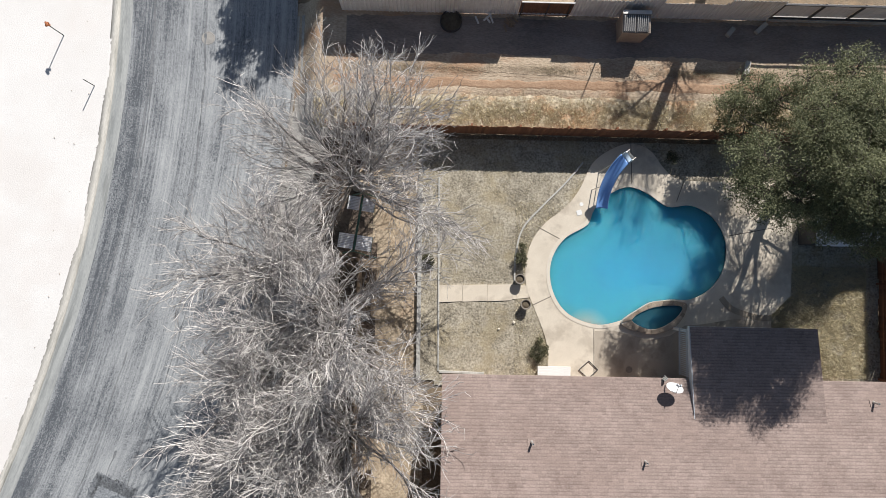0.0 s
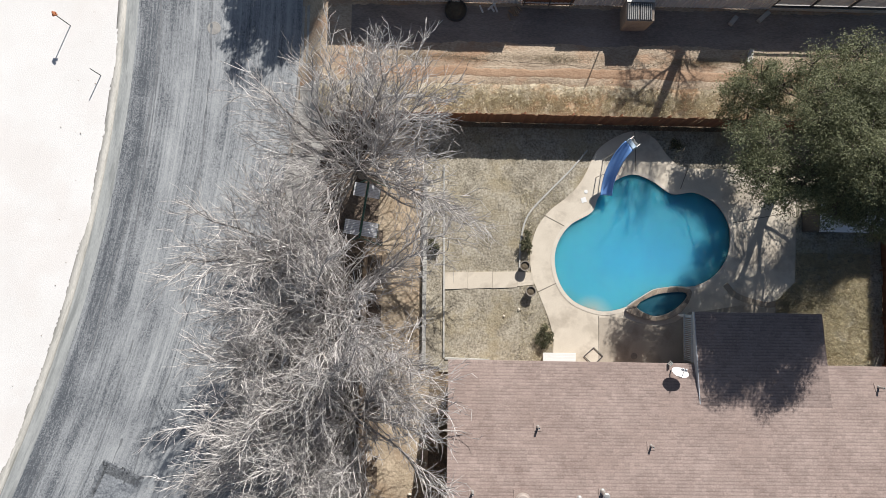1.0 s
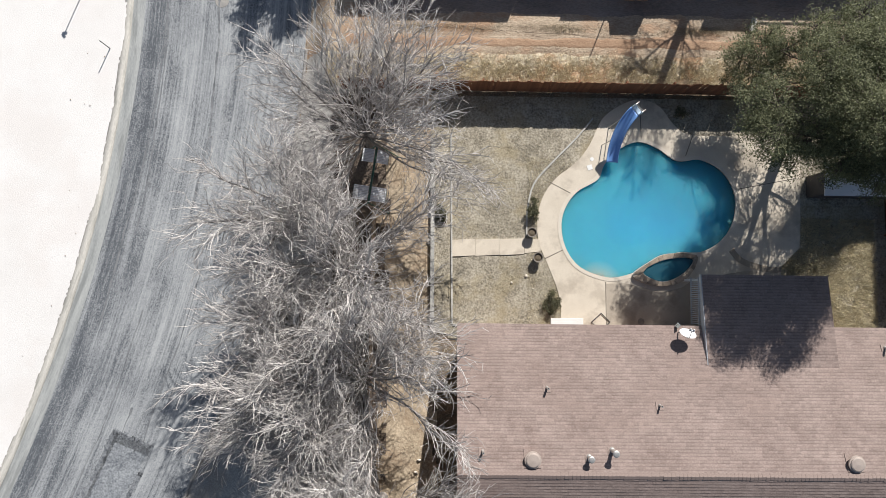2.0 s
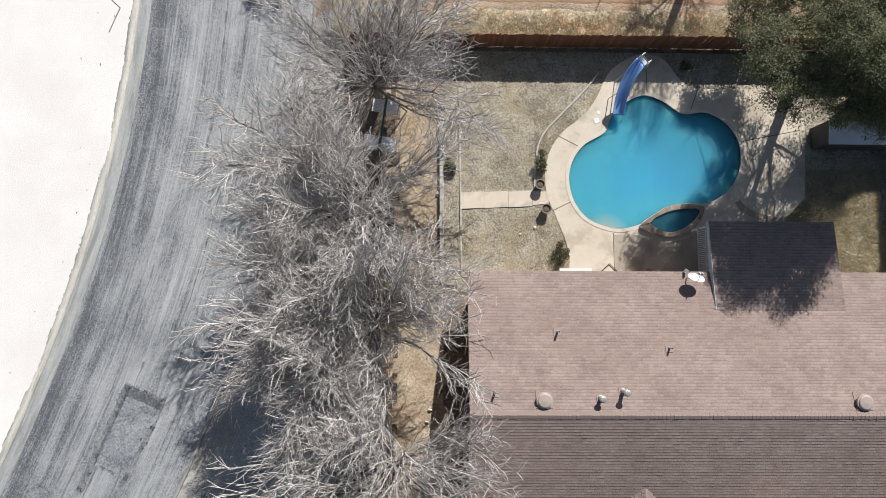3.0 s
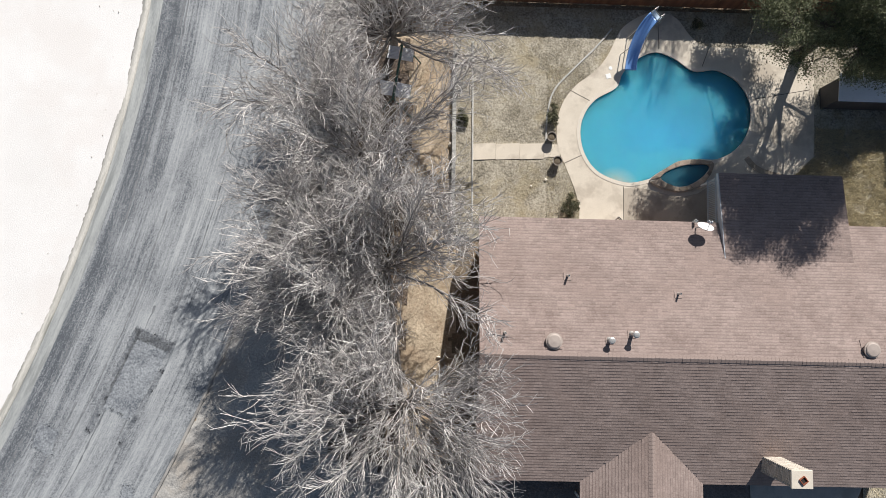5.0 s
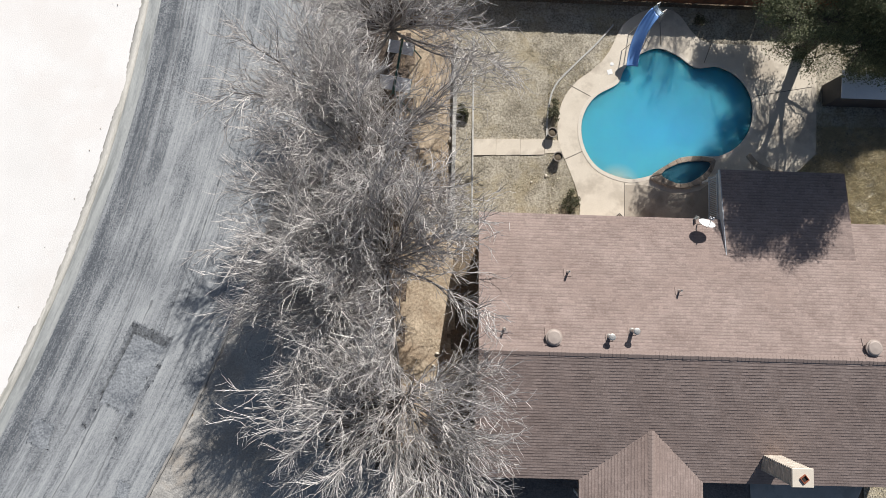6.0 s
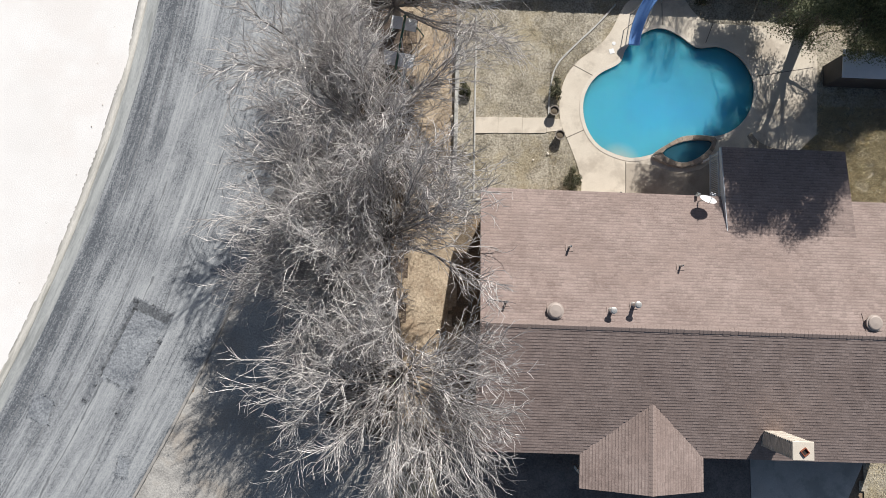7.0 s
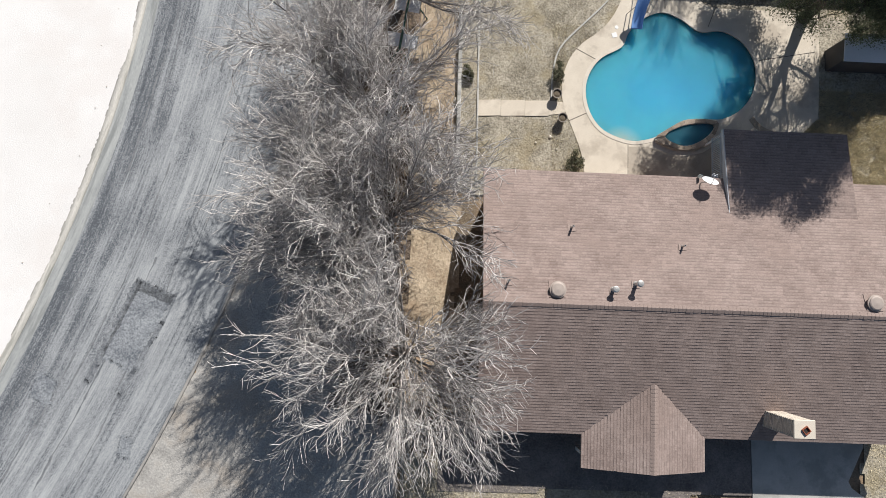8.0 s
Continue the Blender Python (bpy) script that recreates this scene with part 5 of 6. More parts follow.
bm = bmesh.new()
chute(bm, way[3:], 0.27, 0.10, 0.025)
part("chute", bm, M_BLUE, slide, "blue chute, paler where worn")
bm = bmesh.new()
chute(bm, [Vector(p) + Vector((0, 0, 0.004)) for p in (way[0] + (way[0] - way[1]) * 0.4, way[0], way[1], way[2], way[3])], 0.25, 0.17, 0.03)
part("entry", bm, M_PALEBLUE, slide, "pale sun-bleached entry")
top = Vector((9.28, 8.16, 0))
sd = Vector((-0.62, 0.78, 0))
for s in (-0.24, 0.24):
    bm = bmesh.new()
    q = top + sd * s
    tube(bm, [q + Vector((0.42, 0.33, 0.05)), q + Vector((0.1, 0.08, 1.6)), q + Vector((0.0, 0.0, 2.05)), q + Vector((-0.18, -0.13, 2.1)), q + Vector((-0.26, -0.2, 1.8))], 0.022, 6)
    part("hand_rail", bm, M_VENTSTEEL, slide)
for k in range(5):
    bm = bmesh.new()
    f = (k + 0.7) / 5.6
    q = top + Vector((0.42, 0.33, 0)) * (1 - f) + Vector((0.1, 0.08, 0)) * f
    tube(bm, [q + sd * -0.24 + Vector((0, 0, 0.05 + 1.55 * f)), q + sd * 0.24 + Vector((0, 0, 0.05 + 1.55 * f))], 0.02, 6)
    part("step", bm, M_VENTSTEEL, slide)
for a, b in (((9.0, 7.7, 1.55), (9.05, 7.1, 0.06)), ((8.75, 7.95, 1.55), (8.2, 7.6, 0.06)), ((8.5, 6.8, 0.93), (8.75, 6.75, 0.06)), ((8.12, 6.75, 0.93), (7.85, 6.7, 0.06)), ((8.4, 6.2, 0.6), (8.1, 6.0, 0.06))):
    bm = bmesh.new()
    tube(bm, [a, b], 0.022, 6)
    part("leg", bm, M_VENTSTEEL, slide)

# ---- pots, shrubs and small things on the deck and lawn ----
def pot(x, y):
    p = thing("planter_pot", (x, y, 0.05), "round grey concrete planter pot of dry soil", "planter pot", "pots at the walk")
    bm = bmesh.new()
    lathe(bm, [(0.15, 0), (0.2, 0.18), (0.235, 0.34), (0.255, 0.34), (0.26, 0.4), (0.215, 0.4), (0.2, 0.33)], 20, (x, y, 0.05), close=False)
    part("bowl", bm, M_TERRA, p, smooth=False)
    bm = bmesh.new()
    lathe(bm, [(0.21, 0.3), (0.1, 0.34), (0.01, 0.345)], 16, (x, y, 0.05))
    part("soil", bm, M_POTSOIL, p)


pot(4.19, 2.08)
pot(4.5, 0.82)


def shrub(x, y, r, stretch, h, label, seed, material=M_SHRUB, count=1500):
    rnd = random.Random(seed)
    s = thing("shrub", (x, y, 0.03), label, "shrub")
    cv, cf, sv, sf = [], [], [], []
    for _ in range(16):
        a, q = rnd.uniform(0, 6.283), rnd.random() ** 0.6
        p = Vector((x + math.cos(a) * r * q, y + math.sin(a) * r * stretch * q, 0.05 + h * rnd.uniform(0.35, 0.85) * (1.1 - 0.5 * q)))
        leaf_cloud(cv, cf, p, r * 0.5, count // 16, 0.035, rnd, 0.9)
        tube_arrays(sv, sf, [Vector((x, y, -0.05)), Vector((x, y, 0)).lerp(p, 0.5), p], 0.014, 0.005, 4)
    from_arrays("stems", sv, sf, M_OAKBARK, s)
    tagged(from_arrays("foliage", cv, cf, material, s), kind="stuff")


shrub(4.27, 3.25, 0.3, 1.9, 0.55, "low dark green clipped shrub beside the deck", 31)
shrub(5.2, -1.5, 0.36, 1.8, 0.6, "dark green shrub at the lawn edge of the deck", 32)
shrub(-0.4, 3.0, 0.3, 1.4, 0.5, "small dark shrub by the low wall", 33)
shrub(11.9, 8.3, 0.35, 1.0, 0.5, "straggly shrub in the fence shade", 34, count=500)

# square frame of pipe lying by the eave
fr = thing("pipe_frame", (7.72, -2.38, 0.07), "square metal pipe frame lying flat on the deck", "pipe frame")
cs = [(7.25, -2.4), (7.75, -1.95), (8.2, -2.38), (7.72, -2.83)]
for k in range(4):
    bm = bmesh.new()
    a, b = cs[k], cs[(k + 1) % 4]
    tube(bm, [(*a, 0.1), (*b, 0.1)], 0.02, 6)
    part("pipe", bm, M_STEEL, fr)
wb = thing("white_bench", (5.9, -2.7, 0.06), "white painted board bench tucked under the eave", "bench")
for k in range(3):
    bm = bmesh.new()
    box(bm, 5.12, 6.75, -2.66 + k * 0.15, -2.513 + k * 0.15, 0.42, 0.45)
    bevelled(bm, 0.006)
    part("seat_board", bm, M_WHITE, wb)
for x in (5.25, 6.6):
    for y in (-2.6, -2.3):
        bm = bmesh.new()
        box(bm, x - 0.03, x + 0.03, y - 0.03, y + 0.03, 0.06, 0.42)
        part("leg", bm, M_WHITE, wb)


def lid(name, x, y, z, size, material, label, round_=True, n=18):
    t = thing(name, (x, y, z), label, "cover")
    bm = bmesh.new()
    if round_:
        lathe(bm, [(size, -0.01), (size, 0.006), (size * 0.86, 0.012), (size * 0.84, 0.006), (0.01, 0.008)], n, (x, y, z))
    else:
        box(bm, x - size, x + size, y - size, y + size, z - 0.005, z + 0.012, Matrix.Translation((x, y, 0)) @ Matrix.Rotation(0.3, 4, "Z") @ Matrix.Translation((-x, -y, 0)))
    part("plate", bm, material, t)


lid("skimmer_lid", 7.22, 5.52, 0.062, 0.13, M_WHITE, "white plastic skimmer lid set in the deck", False)
lid("skimmer_lid", 7.33, 5.95, 0.062, 0.1, M_WHITE, "small white plastic lid set in the deck")
lid("drain_cover", 9.78, -2.35, 0.068, 0.17, M_TERRA, "round dark drain cover in the patio")
lid("manhole_cover", -12.4, 14.57, ROAD_Z + 0.058, 0.36, M_DUST, "pale round manhole cover in the asphalt", n=28)
lid("valve_cover", -15.85, 4.5, ROAD_Z + 0.035, 0.12, M_CRACK, "small dark valve cover in the asphalt")

# low garden walls, edgings and the walk
def run_of(name, a, b, w, z0, z1, material, label, category, piece=1.2, gap=0.008):
    """Cast blocks laid end to end."""
    t = thing(name, (*a, 0), label, category)
    a, b = Vector(a), Vector(b)
    L, d = (b - a).length, (b - a).normalized()
    n = Vector((-d.y, d.x)) * w / 2
    k = max(1, round(L / piece))
    for i in range(k):
        p, q = a + d * (L * i / k + gap / 2), a + d * (L * (i + 1) / k - gap / 2)
        bm = bmesh.new()
        j = random.uniform(-0.015, 0.015)
        low = [(v.x, v.y, z0) for v in (p - n, q - n, q + n, p + n)]
        hull8(bm, low, [(x, y, z1 + j) for x, y, _ in low])
        bevelled(bm, 0.012)
        part("block", bm, material, t)
    return t


run_of("low_wall", (-0.88, 6.6), (-0.8, -2.95), 0.2, -0.15, 0.28, M_CONC, "low pale concrete wall beside the dirt strip", "wall")
run_of("lawn_edging", (0.05, 7.2), (0.2, -2.6), 0.09, -0.1, 0.09, M_CONC, "thin concrete edging of the lawn", "edging")
run_of("lawn_edging", (0.25, -2.62), (2.5, -2.68), 0.12, -0.1, 0.09, M_CONC, "concrete edging in front of the house", "edging")
ed = thing("bed_edging", (5.2, 5.8, 0), "thin curved concrete edging between lawn and planting bed", "edging")
pts = spline([(7.4, 8.1), (6.5, 7.01), (5.35, 5.82), (4.35, 4.64), (4.02, 3.34), (3.96, 1.95)], 6, closed=False)
for a, b in zip(pts, pts[1:]):
    bm = bmesh.new()
    bar_on(bm, [a, b], 0.08, -0.02, 0.1)
    bmesh.ops.recalc_face_normals(bm, faces=bm.faces[:])
    part("block", bm, M_CONC, ed)
walk_path = thing("garden_walk", (2.2, 1.3, 0), "pale concrete garden walk leading to the pool deck", "path")
xs = [0.12, 1.35, 2.6, 3.85]
for k, (a, b) in enumerate(zip(xs, xs[1:])):
    bm = bmesh.new()
    hull8(bm, [(a + 0.006, 0.83 + 0.05 * k, -0.1), (b - 0.006, 0.9 + 0.05 * k, -0.1), (b - 0.006, 1.75 + 0.03 * k, -0.1), (a + 0.006, 1.68 + 0.03 * k, -0.1)],
          [(a + 0.006, 0.83 + 0.05 * k, 0.065), (b - 0.006, 0.9 + 0.05 * k, 0.065), (b - 0.006, 1.75 + 0.03 * k, 0.065), (a + 0.006, 1.68 + 0.03 * k, 0.065)])
    part("slab", bm, M_DECK, walk_path)
bm = bmesh.new()
hull8(bm, [(3.86, 1.05, -0.1), (4.7, 1.15, -0.1), (4.62, 1.75, -0.1), (3.86, 1.8, -0.1)], [(3.86, 1.05, 0.063), (4.7, 1.15, 0.063), (4.62, 1.75, 0.063), (3.86, 1.8, 0.063)])
part("slab", bm, M_DECK, walk_path)

# ---- shed by the oak ----
shed = thing("garden_shed", (21.2, 5.2, 0), "low white-roofed garden shed half hidden under the oak", "shed")
SX0, SX1, SY0, SY1, SZ0, SZ1 = 18.3, 24.0, 3.95, 5.35, 1.62, 1.78


def shed_z(y):
    return SZ0 + (SZ1 - SZ0) * (y - SY0) / (SY1 - SY0)


for name, x0, x1, y0, y1 in (("front_wall", SX0 + 0.15, SX1 - 0.15, SY0 + 0.15, SY0 + 0.23), ("back_wall", SX0 + 0.15, SX1 - 0.15, SY1 - 0.23, SY1 - 0.15),
                             ("side_wall", SX0 + 0.15, SX0 + 0.23, SY0 + 0.235, SY1 - 0.235), ("side_wall", SX1 - 0.23, SX1 - 0.15, SY0 + 0.235, SY1 - 0.235)):
    bm = bmesh.new()
    hull8(bm, [(x0, y0, -0.05), (x1, y0, -0.05), (x1, y1, -0.05), (x0, y1, -0.05)], [(x0, y0, shed_z(y0) - 0.01), (x1, y0, shed_z(y0) - 0.01), (x1, y1, shed_z(y1) - 0.01), (x0, y1, shed_z(y1) - 0.01)])
    part(name, bm, M_SHED, shed, "dark weathered boards")
for k in range(8):
    bm = bmesh.new()
    x0, x1 = SX0 + k * 0.75 + 0.002, min(SX0 + k * 0.75 + 0.748, SX1)
    lift = 0.004 * (k % 2)
    hull8(bm, [(x0, SY0, SZ0 + lift), (x1, SY0, SZ0 + lift), (x1, SY1, SZ1 + lift), (x0, SY1, SZ1 + lift)], [(x0, SY0, SZ0 + 0.03 + lift), (x1, SY0, SZ0 + 0.03 + lift), (x1, SY1, SZ1 + 0.03 + lift), (x0, SY1, SZ1 + 0.03 + lift)])
    part("roof_sheet", bm, M_CANOPY, shed, "white roof sheet")
bm = bmesh.new()
box(bm, SX0, SX1, SY0 - 0.03, SY0 - 0.003, SZ0 - 0.1, SZ0 + 0.02)
part("fascia", bm, M_SHED, shed, "dark board along the eave")

# ---- swing set under the trees ----
swing = thing("swing_set", (-3.7, 4.5, 0), "old swing set, green top bar and two white ribbed canopies", "swing set")
A, B = Vector((-3.5, 5.95, 2.3)), Vector((-3.88, 3.2, 2.3))
bm = bmesh.new()
tube(bm, [A, B], 0.055, 8)
part("top_bar", bm, M_GREEN, swing)
bd = (B - A).normalized()
bs = Vector((-bd.y, bd.x, 0))
for end, o in ((A, -0.1), (B, 0.1)):
    for s in (-1, 1):
        bm = bmesh.new()
        tube(bm, [end, end + bs * 0.85 * s + bd * o + Vector((0, 0, -2.35))], 0.035, 6)
        part("leg", bm, M_GREEN, swing)
for f0, f1, wid in ((0.08, 0.31, 0.62), (0.72, 0.97, 0.78)):
    for s in (-1, 1):
        can = None
        n = 9
        for k in range(n):
            p, q = A.lerp(B, f0 + (f1 - f0) * (k + 0.08) / n), A.lerp(B, f0 + (f1 - f0) * (k + 0.92) / n)
            bm = bmesh.new()
            o1, o2 = bs * 0.07 * s + Vector((0, 0, 0.05)), bs * wid * s + Vector((0, 0, 0.02))
            low = [p + o1, q + o1, q + o2, p + o2]
            hull8(bm, low, [v + Vector((0, 0, 0.018)) for v in low])
            bmesh.ops.recalc_face_normals(bm, faces=bm.faces[:])
            part("canopy_slat", bm, M_CANOPY, swing, "white canopy slat")
        bm = bmesh.new()
        p, q = A.lerp(B, f0), A.lerp(B, f1)
        o2 = bs * wid * s + Vector((0, 0, -0.005))
        tube(bm, [p + o2, q + o2], 0.02, 5)
        part("canopy_rail", bm, M_GREEN, swing)
    c = A.lerp(B, (f0 + f1) / 2)
    bm = bmesh.new()
    box(bm, c.x - 0.12, c.x + 0.12, c.y - 0.25, c.y + 0.25, 0.45, 0.48)
    seat = part("seat", bm, M_GREYWOOD, swing)
    for y in (-0.22, 0.22):
        bm = bmesh.new()
        tube(bm, [(c.x, c.y + y, 0.47), (c.x, c.y + y, 2.28)], 0.01, 4)
        part("chain", bm, M_STEEL, swing)

# ---- alley: ribbed metal fence, gate, bin and scrap ----
FY = 15.8
mf = thing("metal_fence", (5, FY, 0), "white ribbed sheet-metal fence of uneven panels along the alley", "fence")


def ribbed(bm, x0, x1, y, z0, z1, pitch=0.2, deep=0.03):
    xs, x = [], x0
    while x < x1 - 1e-4:
        for f, d in ((0, 0), (0.55, 0), (0.68, 1), (0.87, 1)):
            if x + f * pitch < x1:
                xs.append((x + f * pitch, d))
        x += pitch
    xs.append((x1, 0))
    lo = [bm.verts.new((a, y - deep * d, z0)) for a, d in xs]
    hi = [bm.verts.new((a, y - deep * d, z1)) for a, d in xs]
    bl = [bm.verts.new((a, y - deep * d + 0.006, z0)) for a, d in xs]
    bh = [bm.verts.new((a, y - deep * d + 0.006, z1)) for a, d in xs]
    for i in range(len(xs) - 1):
        bm.faces.new((lo[i], lo[i + 1], hi[i + 1], hi[i])); bm.faces.new((bl[i + 1], bl[i], bh[i], bh[i + 1])); bm.faces.new((hi[i], hi[i + 1], bh[i + 1], bh[i]))


for x0, x1, h in ((-5.15, -2.85, 1.75), (-2.85, 3.95, 1.88), (6.62, 9.4, 1.76), (9.4, 11.0, 1.95), (11.0, 14.2, 1.64), (14.2, 16.88, 2.1)):
    k = max(1, round((x1 - x0) / 0.95))
    for i in range(k):
        bm = bmesh.new()
        ribbed(bm, x0 + (x1 - x0) * i / k, x0 + (x1 - x0) * (i + 1) / k, FY + 0.004 * (i % 2), 0.02, h + random.uniform(-0.015, 0.015))
        part("panel", bm, M_METAL, mf)
for x in (-5.15, -2.8, 0.6, 3.95, 6.6, 9.4, 11.0, 14.2, 16.55):
    bm = bmesh.new()
    lathe(bm, [(0.04, -0.1), (0.04, 1.6), (0.01, 1.62)], 8, (x, FY + 0.07, 0))
    part("post", bm, M_STEEL, mf)
for k in range(5):
    bm = bmesh.new()
    box(bm, -5.19, -5.15, FY + 0.1 + k * 0.95, FY + 1.04 + k * 0.95, 0.02, 1.75)
    part("return_panel", bm, M_METAL, mf)
gate = thing("alley_gate", (5.28, FY - 0.03, 0), "rusty brown ribbed metal gate in the fence", "gate")
bm = bmesh.new()
ribbed(bm, 3.955, 6.6, FY - 0.04, 0.03, 1.52, 0.24, 0.03)
part("gate_sheet", bm, M_RUST, gate)
for z in (0.27, 1.5):
    bm = bmesh.new()
    box(bm, 3.96, 6.62, FY - 0.1, FY - 0.04, z, z + 0.05)
    part("gate_rail", bm, M_METAL, gate, "pale rail")
for x in (4.05, 5.35, 6.45):
    bm = bmesh.new()
    box(bm, x - 0.025, x + 0.025, FY - 0.12, FY - 0.06, 0.02, 1.5)
    part("gate_stile", bm, M_STEEL, gate)

# carport frame with pale panels further along
cp = thing("panel_fence", (20, FY + 0.3, 0), "pale sheet panels in a dark steel frame on a concrete footing", "fence")
bm = bmesh.new()
box(bm, 16.9, 27, FY - 0.05, FY + 0.2, -0.1, 0.28)
part("footing", bm, M_CONC, cp)
for k in range(5):
    bm = bmesh.new()
    ribbed(bm, 17.0 + k * 2.0, 18.94 + k * 2.0, FY + 0.12, 0.35, 1.7, 0.3, 0.015)
    part("panel", bm, M_METAL, cp)
for k in range(6):
    bm = bmesh.new()
    box(bm, 16.92 + k * 2.0, 17.0 + k * 2.0, FY + 0.0, FY + 0.1, 0.2, 1.78)
    part("post", bm, M_STEEL, cp)
for z in (0.3, 1.72):
    bm = bmesh.new()
    box(bm, 16.9, 27, FY - 0.02, FY + 0.06, z, z + 0.07)
    part("rail", bm, M_STEEL, cp)
bm = bmesh.new()
tube(bm, [(9.1, FY + 0.35, 0), (9.1, FY + 0.35, 3.4)], 0.03, 8)
tagged(part("steel_pole", bm, M_STEEL), "thin steel pole behind the metal fence", "pole")

binn = thing("refuse_bin", (9.7, 14.85, 0.03), "tan steel refuse bin with barred lids in the alley", "refuse bin")
bx0, bx1, by0, by1, bz = 9.0, 10.42, 14.4, 15.5, 1.42
bm = bmesh.new()
hull8(bm, [(bx0 + 0.08, by0 + 0.05, 0.01), (bx1 - 0.08, by0 + 0.05, 0.01), (bx1 - 0.08, by1, 0.01), (bx0 + 0.08, by1, 0.01)], [(bx0, by0, bz - 0.12), (bx1, by0, bz - 0.12), (bx1, by1, bz), (bx0, by1, bz)])
bevelled(bm, 0.015)
part("body", bm, M_BIN, binn)
for k in range(2):
    x0 = bx0 + 0.04 + k * 0.65
    bm = bmesh.new()
    hull8(bm, [(x0, by0 + 0.04, bz - 0.108), (x0 + 0.6, by0 + 0.04, bz - 0.108), (x0 + 0.6, by1 - 0.25, bz - 0.012), (x0, by1 - 0.25, bz - 0.012)],
          [(x0, by0 + 0.04, bz - 0.075), (x0 + 0.6, by0 + 0.04, bz - 0.075), (x0 + 0.6, by1 - 0.25, bz + 0.012), (x0, by1 - 0.25, bz + 0.012)])
    lid_ = part("lid", bm, M_STEEL, binn, "dark lid")
    for j in range(6):
        x = x0 + 0.05 + j * 0.1
        bm = bmesh.new()
        tube(bm, [(x, by0 + 0.06, bz - 0.055), (x, by1 - 0.27, bz + 0.03)], 0.022, 5)
        part("bar", bm, M_VENTSTEEL, lid_)
bm = bmesh.new()
box(bm, bx0, bx1, by1 - 0.2, by1, bz + 0.0, bz + 0.05)
part("hinge_bar", bm, M_VENTSTEEL, binn)

fire_ring = thing("fire_ring", (0.5, 15.3, 0.03), "low round ring of dark steel lying in the dirt", "fire ring")
bm = bmesh.new()
lathe(bm, [(0.55, 0.0), (0.55, 0.2), (0.57, 0.2), (0.57, 0.0)], 32, (0.5, 15.3, 0.03), close=False)
part("ring", bm, M_STEEL, fire_ring)
bm = bmesh.new()
lathe(bm, [(0.55, 0.03), (0.3, 0.06), (0.01, 0.05)], 24, (0.5, 15.3, 0.03))
part("ash_bed", bm, M_POTSOIL, fire_ring, "dark ash and soil")


def heap(x, y, n, label, seed, material):
    rnd = random.Random(seed)
    t = thing("scrap_heap", (x, y, 0.03), label, "scrap heap")
    for _ in range(n):
        bm = bmesh.new()
        m = Matrix.Translation((x + rnd.gauss(0, 0.22), y + rnd.gauss(0, 0.16), 0.12 + rnd.uniform(0, 0.14))) @ Euler((rnd.uniform(-0.4, 0.4), rnd.uniform(-0.4, 0.4), rnd.uniform(0, 3.1))).to_matrix().to_4x4()
        box(bm, -rnd.uniform(0.1, 0.3), rnd.uniform(0.1, 0.3), -0.04, 0.05, -0.015, 0.015, m)
        part("scrap", bm, material, t)


heap(3.55, 15.35, 9, "small heap of pale scrap boards by the fence", 41, M_GREYWOOD)
heap(2.4, 15.5, 5, "few pale scraps by the fence", 42, M_METAL)
bm = bmesh.new()
box(bm, -3.55, -1.05, 10.68, 10.82, -0.02, 0.12)
bevelled(bm, 0.02)
tagged(part("concrete_beam", bm, M_CONC), "long pale concrete beam lying in dry weeds", "beam")
for x, y, l, a in ((15.0, 15.1, 0.55, 0.9), (16.6, 15.35, 0.75, 0.75), (15.85, 13.2, 0.75, 1.35)):
    bm = bmesh.new()
    box(bm, -l / 2, l / 2, -0.12, 0.12, 0.0, 0.2, Matrix.Translation((x, y, 0.02)) @ Matrix.Rotation(a, 4, "Z"))
    bevelled(bm, 0.02)
    tagged(part("concrete_block", bm, M_CONC), "grey concrete block lying in the alley", "block", "loose alley blocks")

# ---- marker posts on the sand lot ----
def marker(x, y, h, flag, tilt):
    t = thing("survey_marker", (x, y, -0.96), "thin steel survey post standing in white sand" if not flag else "steel survey post with an orange-red top in sand", "survey post")
    bm = bmesh.new()
    tube(bm, [(x, y, -1.2), (x + tilt[0], y + tilt[1], -0.96 + h)], 0.025, 6)
    part("rod", bm, M_STEEL, t)
    if flag:
        bm = bmesh.new()
        for k in range(3):
            m = Matrix.Translation((x + tilt[0], y + tilt[1], -0.96 + h)) @ Matrix.Rotation(k * 1.1, 4, "Z")
            box(bm, -0.13, 0.13, -0.06, 0.05, -0.06 + k * 0.05, 0.0 + k * 0.05, m)
        bevelled(bm, 0.012)
        part("cap", bm, M_ORANGE, t, "faded orange cap")


marker(-20.02, 14.5, 1.28, True, (0, 0))
marker(-18.27, 11.83, 0.92, False, (0, 0))

# ---- asphalt patches and filled cracks ----
def road_z(x, y):
    k = (x - kerb_x(y) - 1.04) / 8.21
    return ROAD_Z + 0.06 * (1 - (2 * k - 1) ** 2)


